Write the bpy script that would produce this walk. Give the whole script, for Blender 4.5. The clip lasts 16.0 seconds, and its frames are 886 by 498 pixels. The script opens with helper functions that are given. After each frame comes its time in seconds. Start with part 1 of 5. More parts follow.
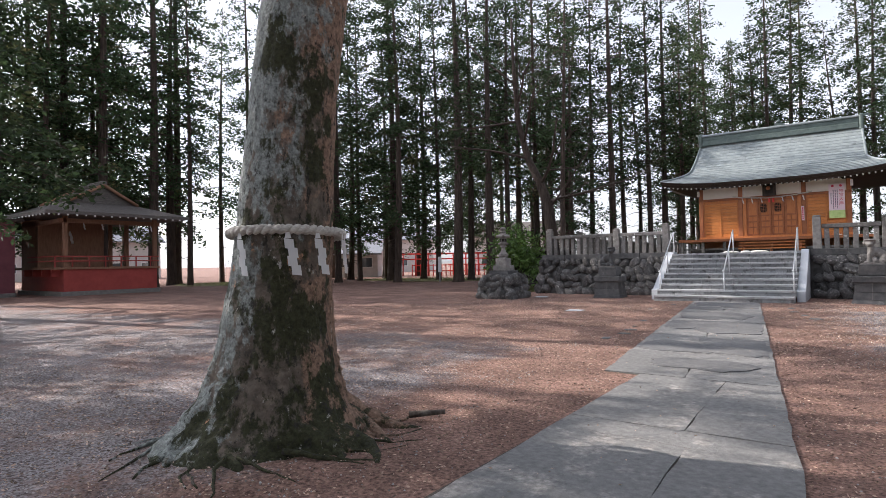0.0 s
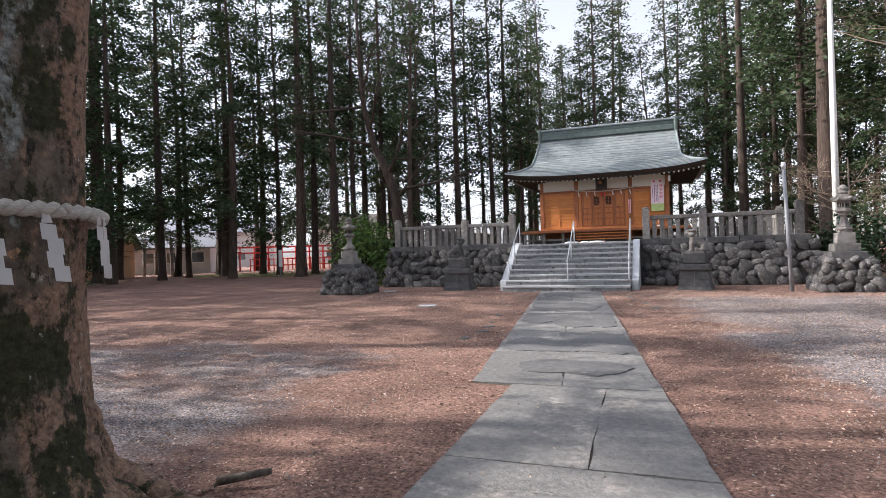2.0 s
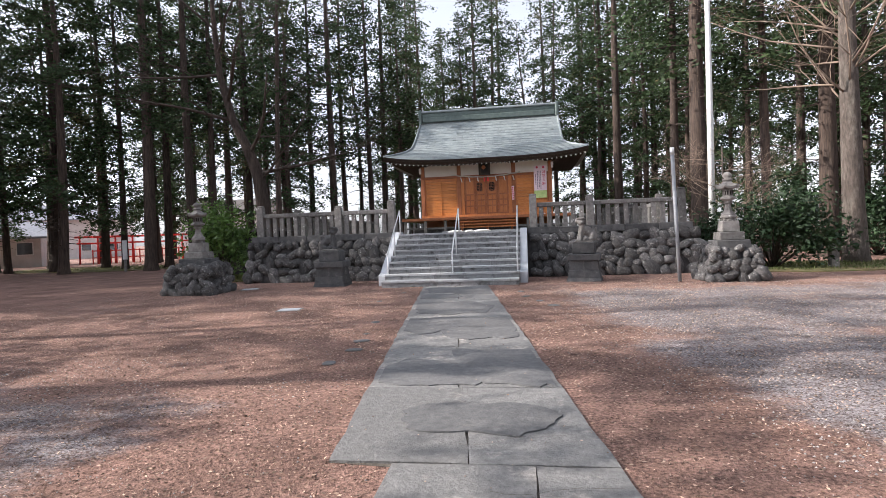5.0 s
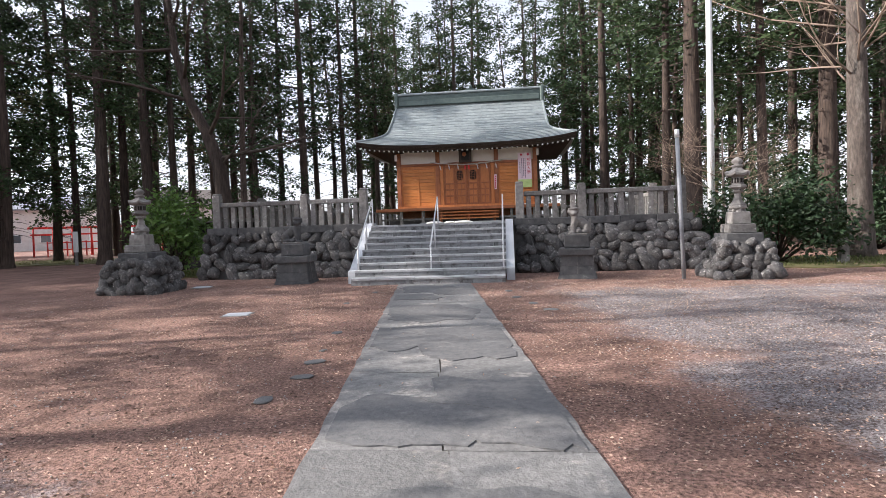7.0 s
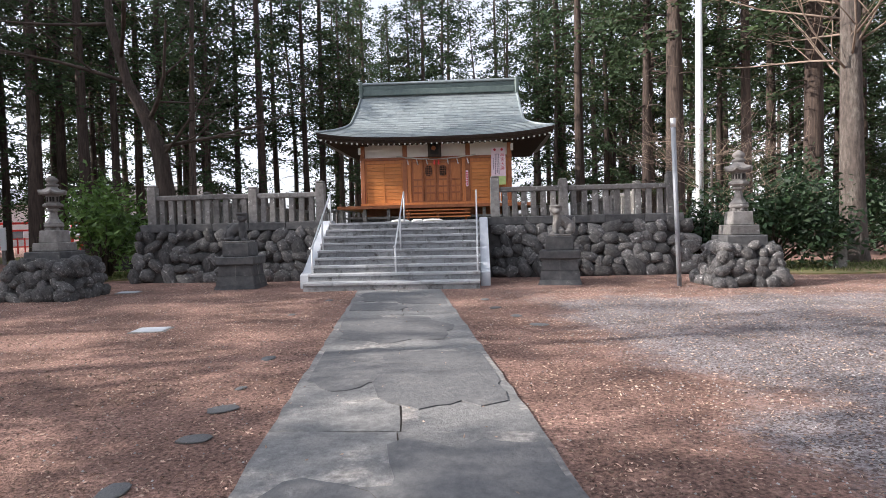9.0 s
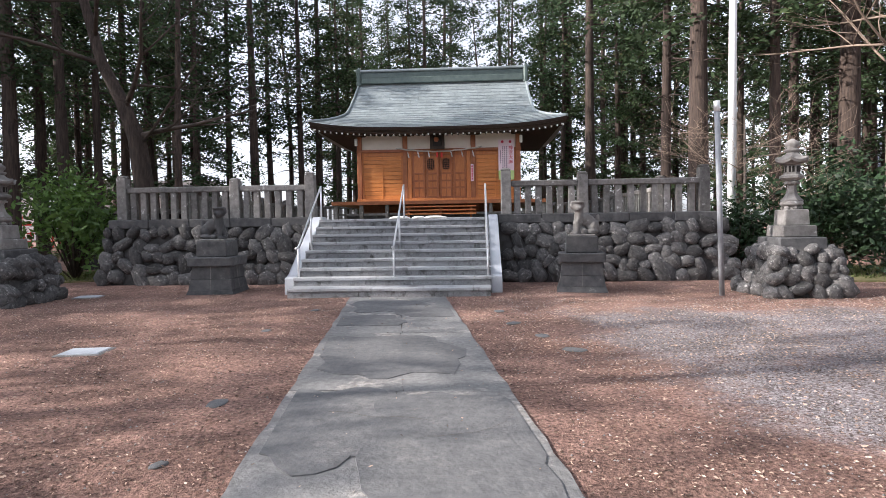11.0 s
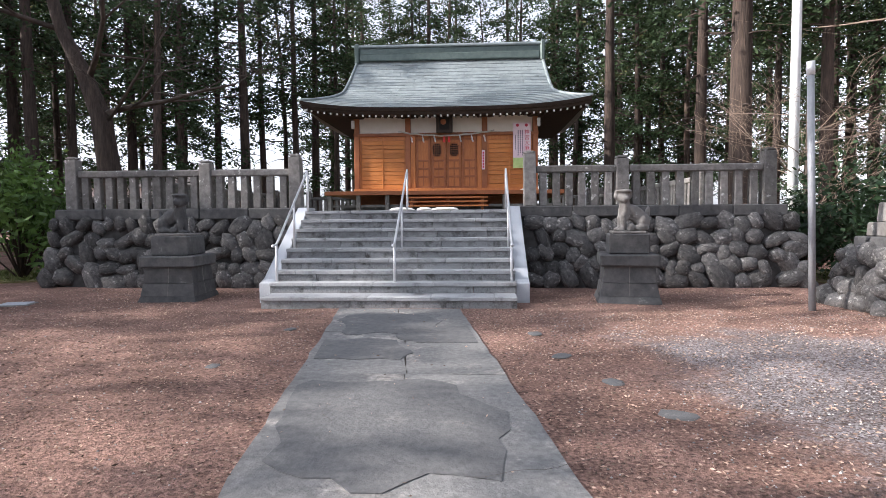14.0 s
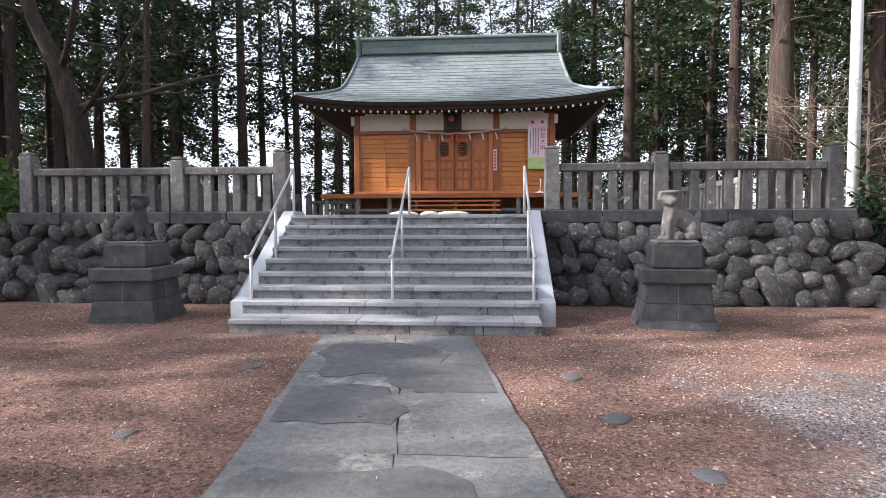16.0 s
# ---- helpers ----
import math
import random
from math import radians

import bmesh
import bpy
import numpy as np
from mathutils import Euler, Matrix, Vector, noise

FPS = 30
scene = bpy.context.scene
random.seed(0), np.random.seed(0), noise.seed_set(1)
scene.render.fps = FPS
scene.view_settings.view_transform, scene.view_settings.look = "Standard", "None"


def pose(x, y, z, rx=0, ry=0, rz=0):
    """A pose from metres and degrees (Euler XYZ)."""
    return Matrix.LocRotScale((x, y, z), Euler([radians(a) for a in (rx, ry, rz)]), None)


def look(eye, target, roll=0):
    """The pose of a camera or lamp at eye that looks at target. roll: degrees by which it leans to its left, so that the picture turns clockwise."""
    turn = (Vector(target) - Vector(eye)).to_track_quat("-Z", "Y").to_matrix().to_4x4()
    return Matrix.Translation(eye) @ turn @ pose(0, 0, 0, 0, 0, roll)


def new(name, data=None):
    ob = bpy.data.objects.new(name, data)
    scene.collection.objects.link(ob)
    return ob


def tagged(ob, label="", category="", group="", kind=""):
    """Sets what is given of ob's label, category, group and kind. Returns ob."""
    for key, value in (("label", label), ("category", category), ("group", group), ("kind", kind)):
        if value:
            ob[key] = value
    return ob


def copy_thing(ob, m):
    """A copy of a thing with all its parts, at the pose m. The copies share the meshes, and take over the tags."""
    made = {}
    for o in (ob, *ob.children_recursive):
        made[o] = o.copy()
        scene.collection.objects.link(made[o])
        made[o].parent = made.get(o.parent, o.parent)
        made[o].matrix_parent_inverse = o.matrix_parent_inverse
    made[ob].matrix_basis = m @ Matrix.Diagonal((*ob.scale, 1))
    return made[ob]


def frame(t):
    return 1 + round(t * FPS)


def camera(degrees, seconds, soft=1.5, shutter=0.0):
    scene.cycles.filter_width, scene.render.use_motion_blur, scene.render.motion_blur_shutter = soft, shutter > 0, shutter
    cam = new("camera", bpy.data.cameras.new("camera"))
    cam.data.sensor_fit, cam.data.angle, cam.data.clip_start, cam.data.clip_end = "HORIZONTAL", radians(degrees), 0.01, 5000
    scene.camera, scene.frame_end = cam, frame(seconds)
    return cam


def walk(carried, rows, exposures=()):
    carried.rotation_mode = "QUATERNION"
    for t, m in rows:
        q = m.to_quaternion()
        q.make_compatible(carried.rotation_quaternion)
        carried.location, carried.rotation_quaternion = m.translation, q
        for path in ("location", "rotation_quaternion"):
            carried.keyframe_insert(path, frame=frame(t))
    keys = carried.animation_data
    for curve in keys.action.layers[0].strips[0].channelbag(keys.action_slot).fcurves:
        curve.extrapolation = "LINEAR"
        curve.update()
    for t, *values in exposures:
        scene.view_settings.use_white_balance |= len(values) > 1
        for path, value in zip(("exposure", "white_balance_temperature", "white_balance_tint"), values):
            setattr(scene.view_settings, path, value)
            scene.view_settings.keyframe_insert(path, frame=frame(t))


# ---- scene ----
cam = camera(75.2, 16.0, 0.5)

PATH = [
    (0, (3.537, -20.018, 1.343), (2.365, -18.398, 1.392), -1.0),
    (0.5, (3.36, -19.747, 1.347), (2.279, -18.065, 1.385), -1.3),
    (1, (3.191, -19.404, 1.358), (2.205, -17.665, 1.374), -1.5),
    (1.5, (2.999, -19.133, 1.361), (2.136, -17.329, 1.369), -1.4),
    (2, (2.844, -18.868, 1.36), (2.14, -16.996, 1.37), -1.7),
    (2.5, (2.732, -18.52, 1.383), (2.089, -16.627, 1.377), -1.8),
    (3, (2.595, -18.197, 1.408), (2.06, -16.271, 1.373), -2.0),
    (3.5, (2.529, -17.884, 1.426), (2.084, -15.934, 1.377), -2.0),
    (4, (2.457, -17.532, 1.433), (2.063, -15.572, 1.384), -2.2),
    (4.2, (2.42, -17.39, 1.457), (2.058, -15.423, 1.41), -2.2),
    (6.5, (2.191, -15.433, 1.465), (1.926, -13.452, 1.401), -2.0),
    (7, (2.081, -14.985, 1.443), (1.853, -13.0, 1.364), -1.9),
    (7.5, (2.106, -14.536, 1.484), (1.895, -12.549, 1.391), -1.8),
    (8, (2.094, -14.064, 1.449), (1.91, -12.075, 1.354), -1.7),
    (8.5, (2.039, -13.676, 1.376), (1.909, -11.683, 1.286), -1.6),
    (9, (1.909, -13.216, 1.375), (1.793, -11.221, 1.297), -1.3),
    (9.2, (1.886, -13.043, 1.375), (1.76, -11.049, 1.295), -1.3),
    (11.3, (1.609, -11.326, 1.38), (1.497, -9.331, 1.293), -0.8),
    (11.5, (1.541, -11.184, 1.386), (1.43, -9.189, 1.297), -0.8),
    (12, (1.405, -10.803, 1.357), (1.294, -8.809, 1.246), -0.7),
    (12.5, (1.374, -10.416, 1.354), (1.257, -8.425, 1.2), -0.6),
    (13, (1.338, -10.069, 1.361), (1.218, -8.079, 1.203), -0.5),
    (13.5, (1.316, -9.681, 1.354), (1.197, -7.688, 1.226), -0.5),
    (14, (1.364, -9.28, 1.369), (1.248, -7.286, 1.262), -0.4),
    (14.5, (1.314, -8.867, 1.344), (1.199, -6.872, 1.263), -0.4),
    (15, (1.319, -8.45, 1.351), (1.198, -6.456, 1.263), -0.3),
    (15.5, (1.277, -8.054, 1.362), (1.152, -6.06, 1.269), -0.1),
    (16, (1.263, -7.672, 1.38), (1.122, -5.679, 1.291), -0.2),
]
walk(cam, [(t, look(eye, target, roll)) for t, eye, target, roll in PATH], [(0, 0.74, 6000, 14), (8, 0.8, 5950, 14), (16, 0.88, 5850, 14)])

# ---- world, sun, exposure ----
SUN_EL, SUN_AZ = 31.0, -102.0      # degrees; azimuth clockwise from +y: low winter sun from the left of the walk
world = bpy.data.worlds.new("sky")
scene.world = world
world.use_nodes = True
wn = world.node_tree.nodes
sky = wn.new("ShaderNodeTexSky")
sky.sky_type = "NISHITA"
sky.sun_disc = False
sky.sun_elevation = radians(SUN_EL)
sky.sun_rotation = radians(SUN_AZ)
sky.dust_density = 2.0
sky.air_density = 1.0
sky.ozone_density = 0.6
wn["Background"].inputs[1].default_value = 0.15
haze = wn.new("ShaderNodeHueSaturation")        # thin winter haze pales the sky
haze.inputs["Saturation"].default_value, haze.inputs["Value"].default_value = 0.2, 1.25
world.node_tree.links.new(sky.outputs[0], haze.inputs["Color"])
world.node_tree.links.new(haze.outputs[0], wn["Background"].inputs[0])
sun = new("sun", bpy.data.lights.new("sun", "SUN"))
sun.data.energy, sun.data.angle, sun.data.color = 5.0, radians(0.35), (1.0, 0.9, 0.76)
sun_dir = Vector((math.sin(radians(SUN_AZ)) * math.cos(radians(SUN_EL)), math.cos(radians(SUN_AZ)) * math.cos(radians(SUN_EL)), math.sin(radians(SUN_EL))))
sun.matrix_world = look(sun_dir * 80, (0, 0, 0))

R = random.Random(7)


# ---- materials ----
def mat(name, c1, c2, scale=6.0, rough=0.85, bump=0.3, metal=0.0, detail=6.0, c3=None, scale3=0.6, low3=0.5, high3=0.65, vary=0.0, stretch=(1, 1, 1), spec=0.4, through_light=0.0, bump_scale=None):
    """Two-scale noise material: c1..c2 by fine noise, c3 in larger patches, brightness varied object by object."""
    m = bpy.data.materials.new(name)
    m.use_nodes = True
    nt, nd, ln = m.node_tree, m.node_tree.nodes, m.node_tree.links
    bs = nd["Principled BSDF"]
    tc = nd.new("ShaderNodeTexCoord")
    mp = nd.new("ShaderNodeMapping")
    mp.inputs["Scale"].default_value = stretch
    ln.new(tc.outputs["Object"], mp.inputs["Vector"])
    info = nd.new("ShaderNodeObjectInfo")
    off = nd.new("ShaderNodeVectorMath")
    off.operation = "ADD"
    mul = nd.new("ShaderNodeMath")
    mul.operation = "MULTIPLY"
    mul.inputs[1].default_value = 37.0
    ln.new(info.outputs["Random"], mul.inputs[0])
    ln.new(mp.outputs[0], off.inputs[0])
    ln.new(mul.outputs[0], off.inputs[1])
    n1 = nd.new("ShaderNodeTexNoise")
    n1.inputs["Scale"].default_value, n1.inputs["Detail"].default_value = scale, detail
    n1.inputs["Roughness"].default_value = 0.65
    ln.new(off.outputs[0], n1.inputs["Vector"])
    r1 = nd.new("ShaderNodeValToRGB")
    r1.color_ramp.elements[0].position, r1.color_ramp.elements[1].position = 0.3, 0.7
    r1.color_ramp.elements[0].color, r1.color_ramp.elements[1].color = (*c1, 1), (*c2, 1)
    ln.new(n1.outputs["Fac"], r1.inputs[0])
    col = r1.outputs[0]
    if c3:
        n3 = nd.new("ShaderNodeTexNoise")
        n3.inputs["Scale"].default_value, n3.inputs["Detail"].default_value = scale3, 8.0
        n3.inputs["Roughness"].default_value = 0.7
        ln.new(off.outputs[0], n3.inputs["Vector"])
        r3 = nd.new("ShaderNodeMapRange")
        r3.inputs[1].default_value, r3.inputs[2].default_value = low3, high3
        ln.new(n3.outputs["Fac"], r3.inputs[0])
        mx = nd.new("ShaderNodeMixRGB")
        grain = nd.new("ShaderNodeMapRange")
        grain.inputs[1].default_value, grain.inputs[2].default_value = 0.3, 0.7
        grain.inputs[3].default_value, grain.inputs[4].default_value = 0.45, 1.45
        ln.new(n1.outputs["Fac"], grain.inputs[0])
        gm = nd.new("ShaderNodeHueSaturation")
        gm.inputs["Color"].default_value = (*c3, 1)
        ln.new(grain.outputs[0], gm.inputs["Value"])
        ln.new(gm.outputs[0], mx.inputs[2])
        ln.new(r3.outputs[0], mx.inputs[0])
        ln.new(col, mx.inputs[1])
        col = mx.outputs[0]
    if vary:
        hv = nd.new("ShaderNodeHueSaturation")
        mr = nd.new("ShaderNodeMapRange")
        mr.inputs[3].default_value, mr.inputs[4].default_value = 1 - vary, 1 + vary
        ln.new(info.outputs["Random"], mr.inputs[0])
        ln.new(mr.outputs[0], hv.inputs["Value"])
        ln.new(col, hv.inputs["Color"])
        col = hv.outputs[0]
    ln.new(col, bs.inputs["Base Color"])
    bs.inputs["Roughness"].default_value, bs.inputs["Metallic"].default_value = rough, metal
    bs.inputs["Specular IOR Level"].default_value = spec
    if bump:
        nb = nd.new("ShaderNodeTexNoise")
        nb.inputs["Scale"].default_value, nb.inputs["Detail"].default_value = bump_scale or scale * 2.5, 6.0
        ln.new(off.outputs[0], nb.inputs["Vector"])
        bp = nd.new("ShaderNodeBump")
        bp.inputs["Strength"].default_value, bp.inputs["Distance"].default_value = bump, 0.03
        ln.new(nb.outputs["Fac"], bp.inputs["Height"])
        ln.new(bp.outputs[0], bs.inputs["Normal"])
    if through_light:
        tr = nd.new("ShaderNodeBsdfTranslucent")
        ln.new(col, tr.inputs["Color"])
        ms = nd.new("ShaderNodeMixShader")
        ms.inputs[0].default_value = through_light
        ln.new(bs.outputs[0], ms.inputs[1])
        ln.new(tr.outputs[0], ms.inputs[2])
        ln.new(ms.outputs[0], nd["Material Output"].inputs["Surface"])
    return m


def island_tint(m, lo, hi):
    """Varies the brightness of a material piece by piece inside one mesh."""
    nd, ln = m.node_tree.nodes, m.node_tree.links
    bs = nd["Principled BSDF"]
    src = bs.inputs["Base Color"].links[0].from_socket
    geo = nd.new("ShaderNodeNewGeometry")
    mr = nd.new("ShaderNodeMapRange")
    mr.inputs[3].default_value, mr.inputs[4].default_value = lo, hi
    hv = nd.new("ShaderNodeHueSaturation")
    ln.new(geo.outputs["Random Per Island"], mr.inputs[0])
    ln.new(mr.outputs[0], hv.inputs["Value"])
    ln.new(src, hv.inputs["Color"])
    for link in list(src.links):
        if link.to_node.type in ("BSDF_PRINCIPLED", "BSDF_TRANSLUCENT"):
            ln.new(hv.outputs[0], link.to_socket)
    return m


def court_ground():
    """Reddish needle litter and earth; grey gravel lies bare away from the path and under the old tree."""
    m = mat("earth_and_needles", (0.05, 0.031, 0.027), (0.475, 0.292, 0.233), 34, 0.95, 1.0, detail=14, bump_scale=70, spec=0.15)
    nd, ln = m.node_tree.nodes, m.node_tree.links
    bs = nd["Principled BSDF"]
    litter = bs.inputs["Base Color"].links[0].from_socket

    def calc(op, a, b, c=None):
        n = nd.new("ShaderNodeMath")
        n.operation = op
        for i, q in enumerate((a, b, c)):
            if q is None:
                continue
            if isinstance(q, (int, float)):
                n.inputs[i].default_value = q
            else:
                ln.new(q, n.inputs[i])
        return n.outputs[0]

    def ramp(q, a, b, c=0.0, d=1.0):
        r = nd.new("ShaderNodeMapRange")
        r.interpolation_type = "SMOOTHSTEP"
        for i, w in enumerate((a, b, c, d)):
            r.inputs[1 + i].default_value = w
        ln.new(q, r.inputs[0])
        return r.outputs[0]

    def noise_tex(scale, detail, rough=0.65):
        n = nd.new("ShaderNodeTexNoise")
        n.inputs["Scale"].default_value, n.inputs["Detail"].default_value, n.inputs["Roughness"].default_value = scale, detail, rough
        ln.new(tc.outputs["Object"], n.inputs["Vector"])
        return n.outputs["Fac"]

    tc = nd.new("ShaderNodeTexCoord")
    xyz = nd.new("ShaderNodeSeparateXYZ")
    ln.new(tc.outputs["Object"], xyz.inputs[0])
    x, y = xyz.outputs[0], xyz.outputs[1]
    off = calc("SUBTRACT", x, calc("MULTIPLY_ADD", y, -0.138, 0.08))      # distance across the path axis
    right = calc("MULTIPLY", ramp(off, 1.3, 3.4), ramp(y, -1.0, -3.5))
    left = calc("MULTIPLY", ramp(off, -1.2, -3.4), ramp(y, -9.5, -13.5, 0.0, 0.85))
    lay = calc("ADD", calc("MAXIMUM", right, left), calc("MULTIPLY", calc("SUBTRACT", noise_tex(0.55, 9, 0.72), 0.5), 2.6))
    bare = ramp(lay, 0.36, 0.98, 0.0, 0.8)
    stones = nd.new("ShaderNodeTexVoronoi")
    stones.inputs["Scale"].default_value = 62
    ln.new(tc.outputs["Object"], stones.inputs["Vector"])
    grey = nd.new("ShaderNodeValToRGB")
    grey.color_ramp.elements[0].position, grey.color_ramp.elements[1].position = 0.1, 0.95
    grey.color_ramp.elements[0].color, grey.color_ramp.elements[1].color = (0.075, 0.069, 0.07, 1), (0.41, 0.395, 0.41, 1)
    tone = nd.new("ShaderNodeSeparateColor")
    ln.new(stones.outputs["Color"], tone.inputs[0])
    ln.new(tone.outputs[0], grey.inputs[0])
    mx = nd.new("ShaderNodeMixRGB")
    ln.new(bare, mx.inputs[0])
    ln.new(litter, mx.inputs[1])
    ln.new(grey.outputs[0], mx.inputs[2])
    # damp and trodden places, a metre or more across
    hv = nd.new("ShaderNodeHueSaturation")
    ln.new(ramp(noise_tex(0.9, 6), 0.3, 0.7, 0.72, 1.25), hv.inputs["Value"])
    ln.new(mx.outputs[0], hv.inputs["Color"])
    ln.new(hv.outputs[0], bs.inputs["Base Color"])
    return m


M_GROUND = court_ground()
M_LITTER = island_tint(mat("dry_leaf", (0.26, 0.17, 0.125), (0.45, 0.34, 0.265), 3, 0.9, 0), 0.2, 1.9)
M_PEBBLE = island_tint(mat("pebble", (0.28, 0.26, 0.25), (0.46, 0.44, 0.42), 8, 0.8, 0.2), 0.4, 1.4)
M_GRASS = island_tint(mat("thin_grass", (0.07, 0.11, 0.03), (0.2, 0.2, 0.08), 3, 0.9, 0, through_light=0.3), 0.6, 1.3)
M_MOSS = mat("mossy_soil", (0.10, 0.12, 0.04), (0.24, 0.19, 0.09), 5, 0.95, 0.6, c3=(0.2, 0.13, 0.08), scale3=0.8)
M_PATH = mat("worn_concrete", (0.13, 0.128, 0.126), (0.245, 0.24, 0.233), 18, 0.85, 0.35, c3=(0.34, 0.315, 0.29), scale3=1.1, low3=0.55, high3=0.62, vary=0.12, detail=10)
M_PATCH = mat("concrete_patch", (0.10, 0.10, 0.102), (0.17, 0.168, 0.167), 12, 0.8, 0.3, vary=0.1, c3=(0.2, 0.193, 0.186), scale3=1.6, low3=0.56, high3=0.7)
M_JOINT = mat("dark_joint", (0.07, 0.06, 0.05), (0.13, 0.11, 0.09), 12, 0.95, 0.5)
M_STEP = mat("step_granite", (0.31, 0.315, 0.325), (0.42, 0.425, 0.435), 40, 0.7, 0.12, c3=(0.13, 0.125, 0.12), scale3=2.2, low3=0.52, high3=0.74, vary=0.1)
# risers get a darker base and denser dark mottling than the treads
M_RISER = mat("dark_mottled_granite", (0.16, 0.163, 0.168), (0.30, 0.303, 0.31), 45, 0.75, 0.25, c3=(0.075, 0.072, 0.068), scale3=5.0, low3=0.50, high3=0.66, vary=0.18, detail=10)
M_CHEEK = mat("pale_granite", (0.44, 0.46, 0.49), (0.54, 0.56, 0.59), 70, 0.65, 0.08, c3=(0.5, 0.5, 0.5), scale3=3, low3=0.6, high3=0.8)
M_FIELD = mat("field_stone", (0.04, 0.039, 0.041), (0.16, 0.152, 0.145), 6, 0.85, 1.0, c3=(0.34, 0.33, 0.315), scale3=4.0, low3=0.56, high3=0.66, vary=0.45, detail=12)
M_MORTAR = mat("dark_mortar", (0.035, 0.033, 0.032), (0.09, 0.086, 0.083), 5, 0.95, 0.6)
M_OLDSTONE = mat("weathered_stone", (0.14, 0.13, 0.12), (0.27, 0.255, 0.24), 7, 0.9, 0.5, c3=(0.52, 0.51, 0.49), scale3=4.5, low3=0.62, high3=0.70, vary=0.22, detail=10)
M_FENCE = mat("lichen_stone", (0.12, 0.112, 0.105), (0.25, 0.237, 0.225), 9, 0.9, 0.45, c3=(0.52, 0.51, 0.49), scale3=7, low3=0.61, high3=0.66, vary=0.3, detail=10)
M_DARKSTONE = mat("blackened_stone", (0.05, 0.05, 0.053), (0.115, 0.112, 0.11), 6, 0.8, 0.4, c3=(0.24, 0.235, 0.23), scale3=3, low3=0.64, high3=0.75, vary=0.15)
M_STEEL = mat("brushed_steel", (0.66, 0.66, 0.67), (0.76, 0.76, 0.77), 30, 0.38, 0.03, metal=0.45)
M_ORANGE = mat("varnished_cedar", (0.45, 0.15, 0.036), (0.64, 0.26, 0.072), 3, 0.42, 0.1, stretch=(1.5, 8, 14), vary=0.12, c3=(0.30, 0.10, 0.03), scale3=1.2, low3=0.6, high3=0.85)
M_DOORWOOD = mat("red_brown_wood", (0.40, 0.135, 0.04), (0.56, 0.21, 0.065), 3, 0.42, 0.1, stretch=(10, 8, 1.5), vary=0.12)
M_BEAM = mat("dark_red_beam", (0.25, 0.085, 0.035), (0.38, 0.14, 0.055), 4, 0.5, 0.1, vary=0.1)
# shade under the eaves is put into this near-black wood colour
M_EAVE = mat("shaded_dark_eave_wood", (0.022, 0.014, 0.011), (0.05, 0.032, 0.024), 5, 0.7, 0.15, vary=0.15)
M_PLASTER = mat("pinkish_plaster", (0.74, 0.65, 0.58), (0.82, 0.74, 0.67), 4, 0.9, 0.08)
M_COPPER = mat("patinated_copper", (0.235, 0.27, 0.275), (0.34, 0.375, 0.38), 5, 0.42, 0.1, metal=0.25, c3=(0.19, 0.22, 0.22), scale3=1.2, low3=0.5, high3=0.75, vary=0.10)
M_RIDGE = mat("dark_green_copper", (0.085, 0.115, 0.105), (0.15, 0.185, 0.17), 4, 0.45, 0.1, metal=0.3)
M_WHITE = mat("white_paint", (0.76, 0.76, 0.75), (0.84, 0.84, 0.83), 9, 0.6, 0.03)
M_PAPER = mat("white_paper", (0.82, 0.82, 0.83), (0.9, 0.9, 0.9), 8, 0.8, 0.03, through_light=0.45)
M_POSTER = mat("pink_poster", (0.80, 0.60, 0.68), (0.85, 0.72, 0.76), 1.5, 0.5, 0)
M_POSTER2 = mat("green_poster_foot", (0.38, 0.55, 0.18), (0.62, 0.72, 0.32), 6, 0.5, 0)
M_RED = mat("poster_red", (0.55, 0.03, 0.08), (0.6, 0.05, 0.1), 5, 0.5, 0)
M_INK = mat("poster_ink", (0.12, 0.1, 0.14), (0.16, 0.13, 0.18), 5, 0.6, 0)
M_ROPE = mat("straw_rope", (0.40, 0.37, 0.33), (0.66, 0.62, 0.56), 40, 0.95, 0.5, stretch=(1, 1, 3))
M_BLACK = mat("dark_opening", (0.012, 0.011, 0.010), (0.025, 0.022, 0.02), 5, 0.9, 0)
M_BARK = mat("cedar_bark", (0.028, 0.021, 0.018), (0.105, 0.074, 0.058), 5, 0.95, 0.9, stretch=(3, 3, 0.35), vary=0.3, c3=(0.085, 0.063, 0.05), scale3=1.0)
M_GREYBARK = mat("grey_bark", (0.05, 0.041, 0.035), (0.125, 0.10, 0.085), 7, 0.95, 0.8, stretch=(2, 2, 0.6), c3=(0.15, 0.13, 0.11), scale3=2.0)
# tan lightened so that the twigs look sunlit
M_TWIG = mat("sunlit_brown_twig", (0.18, 0.13, 0.10), (0.30, 0.23, 0.175), 4, 0.9, 0.2)
M_DARKTWIG = mat("dark_twig", (0.045, 0.034, 0.028), (0.10, 0.075, 0.06), 4, 0.9, 0.2)
# yellow-brown c3 patches put a golden sunlit tone into the foliage colour
M_LEAF = island_tint(mat("cedar_foliage", (0.022, 0.042, 0.020), (0.062, 0.095, 0.036), 1.2, 0.75, 0, c3=(0.15, 0.115, 0.05), scale3=0.35, low3=0.55, high3=0.72, vary=0.2, through_light=0.3), 0.6, 1.6)
M_BUSH = island_tint(mat("broad_leaf", (0.055, 0.11, 0.025), (0.14, 0.23, 0.055), 2, 0.5, 0, through_light=0.35), 0.6, 1.5)
M_DKBUSH = island_tint(mat("dark_evergreen_leaf", (0.012, 0.030, 0.012), (0.035, 0.065, 0.025), 2, 0.6, 0, through_light=0.2), 0.6, 1.4)
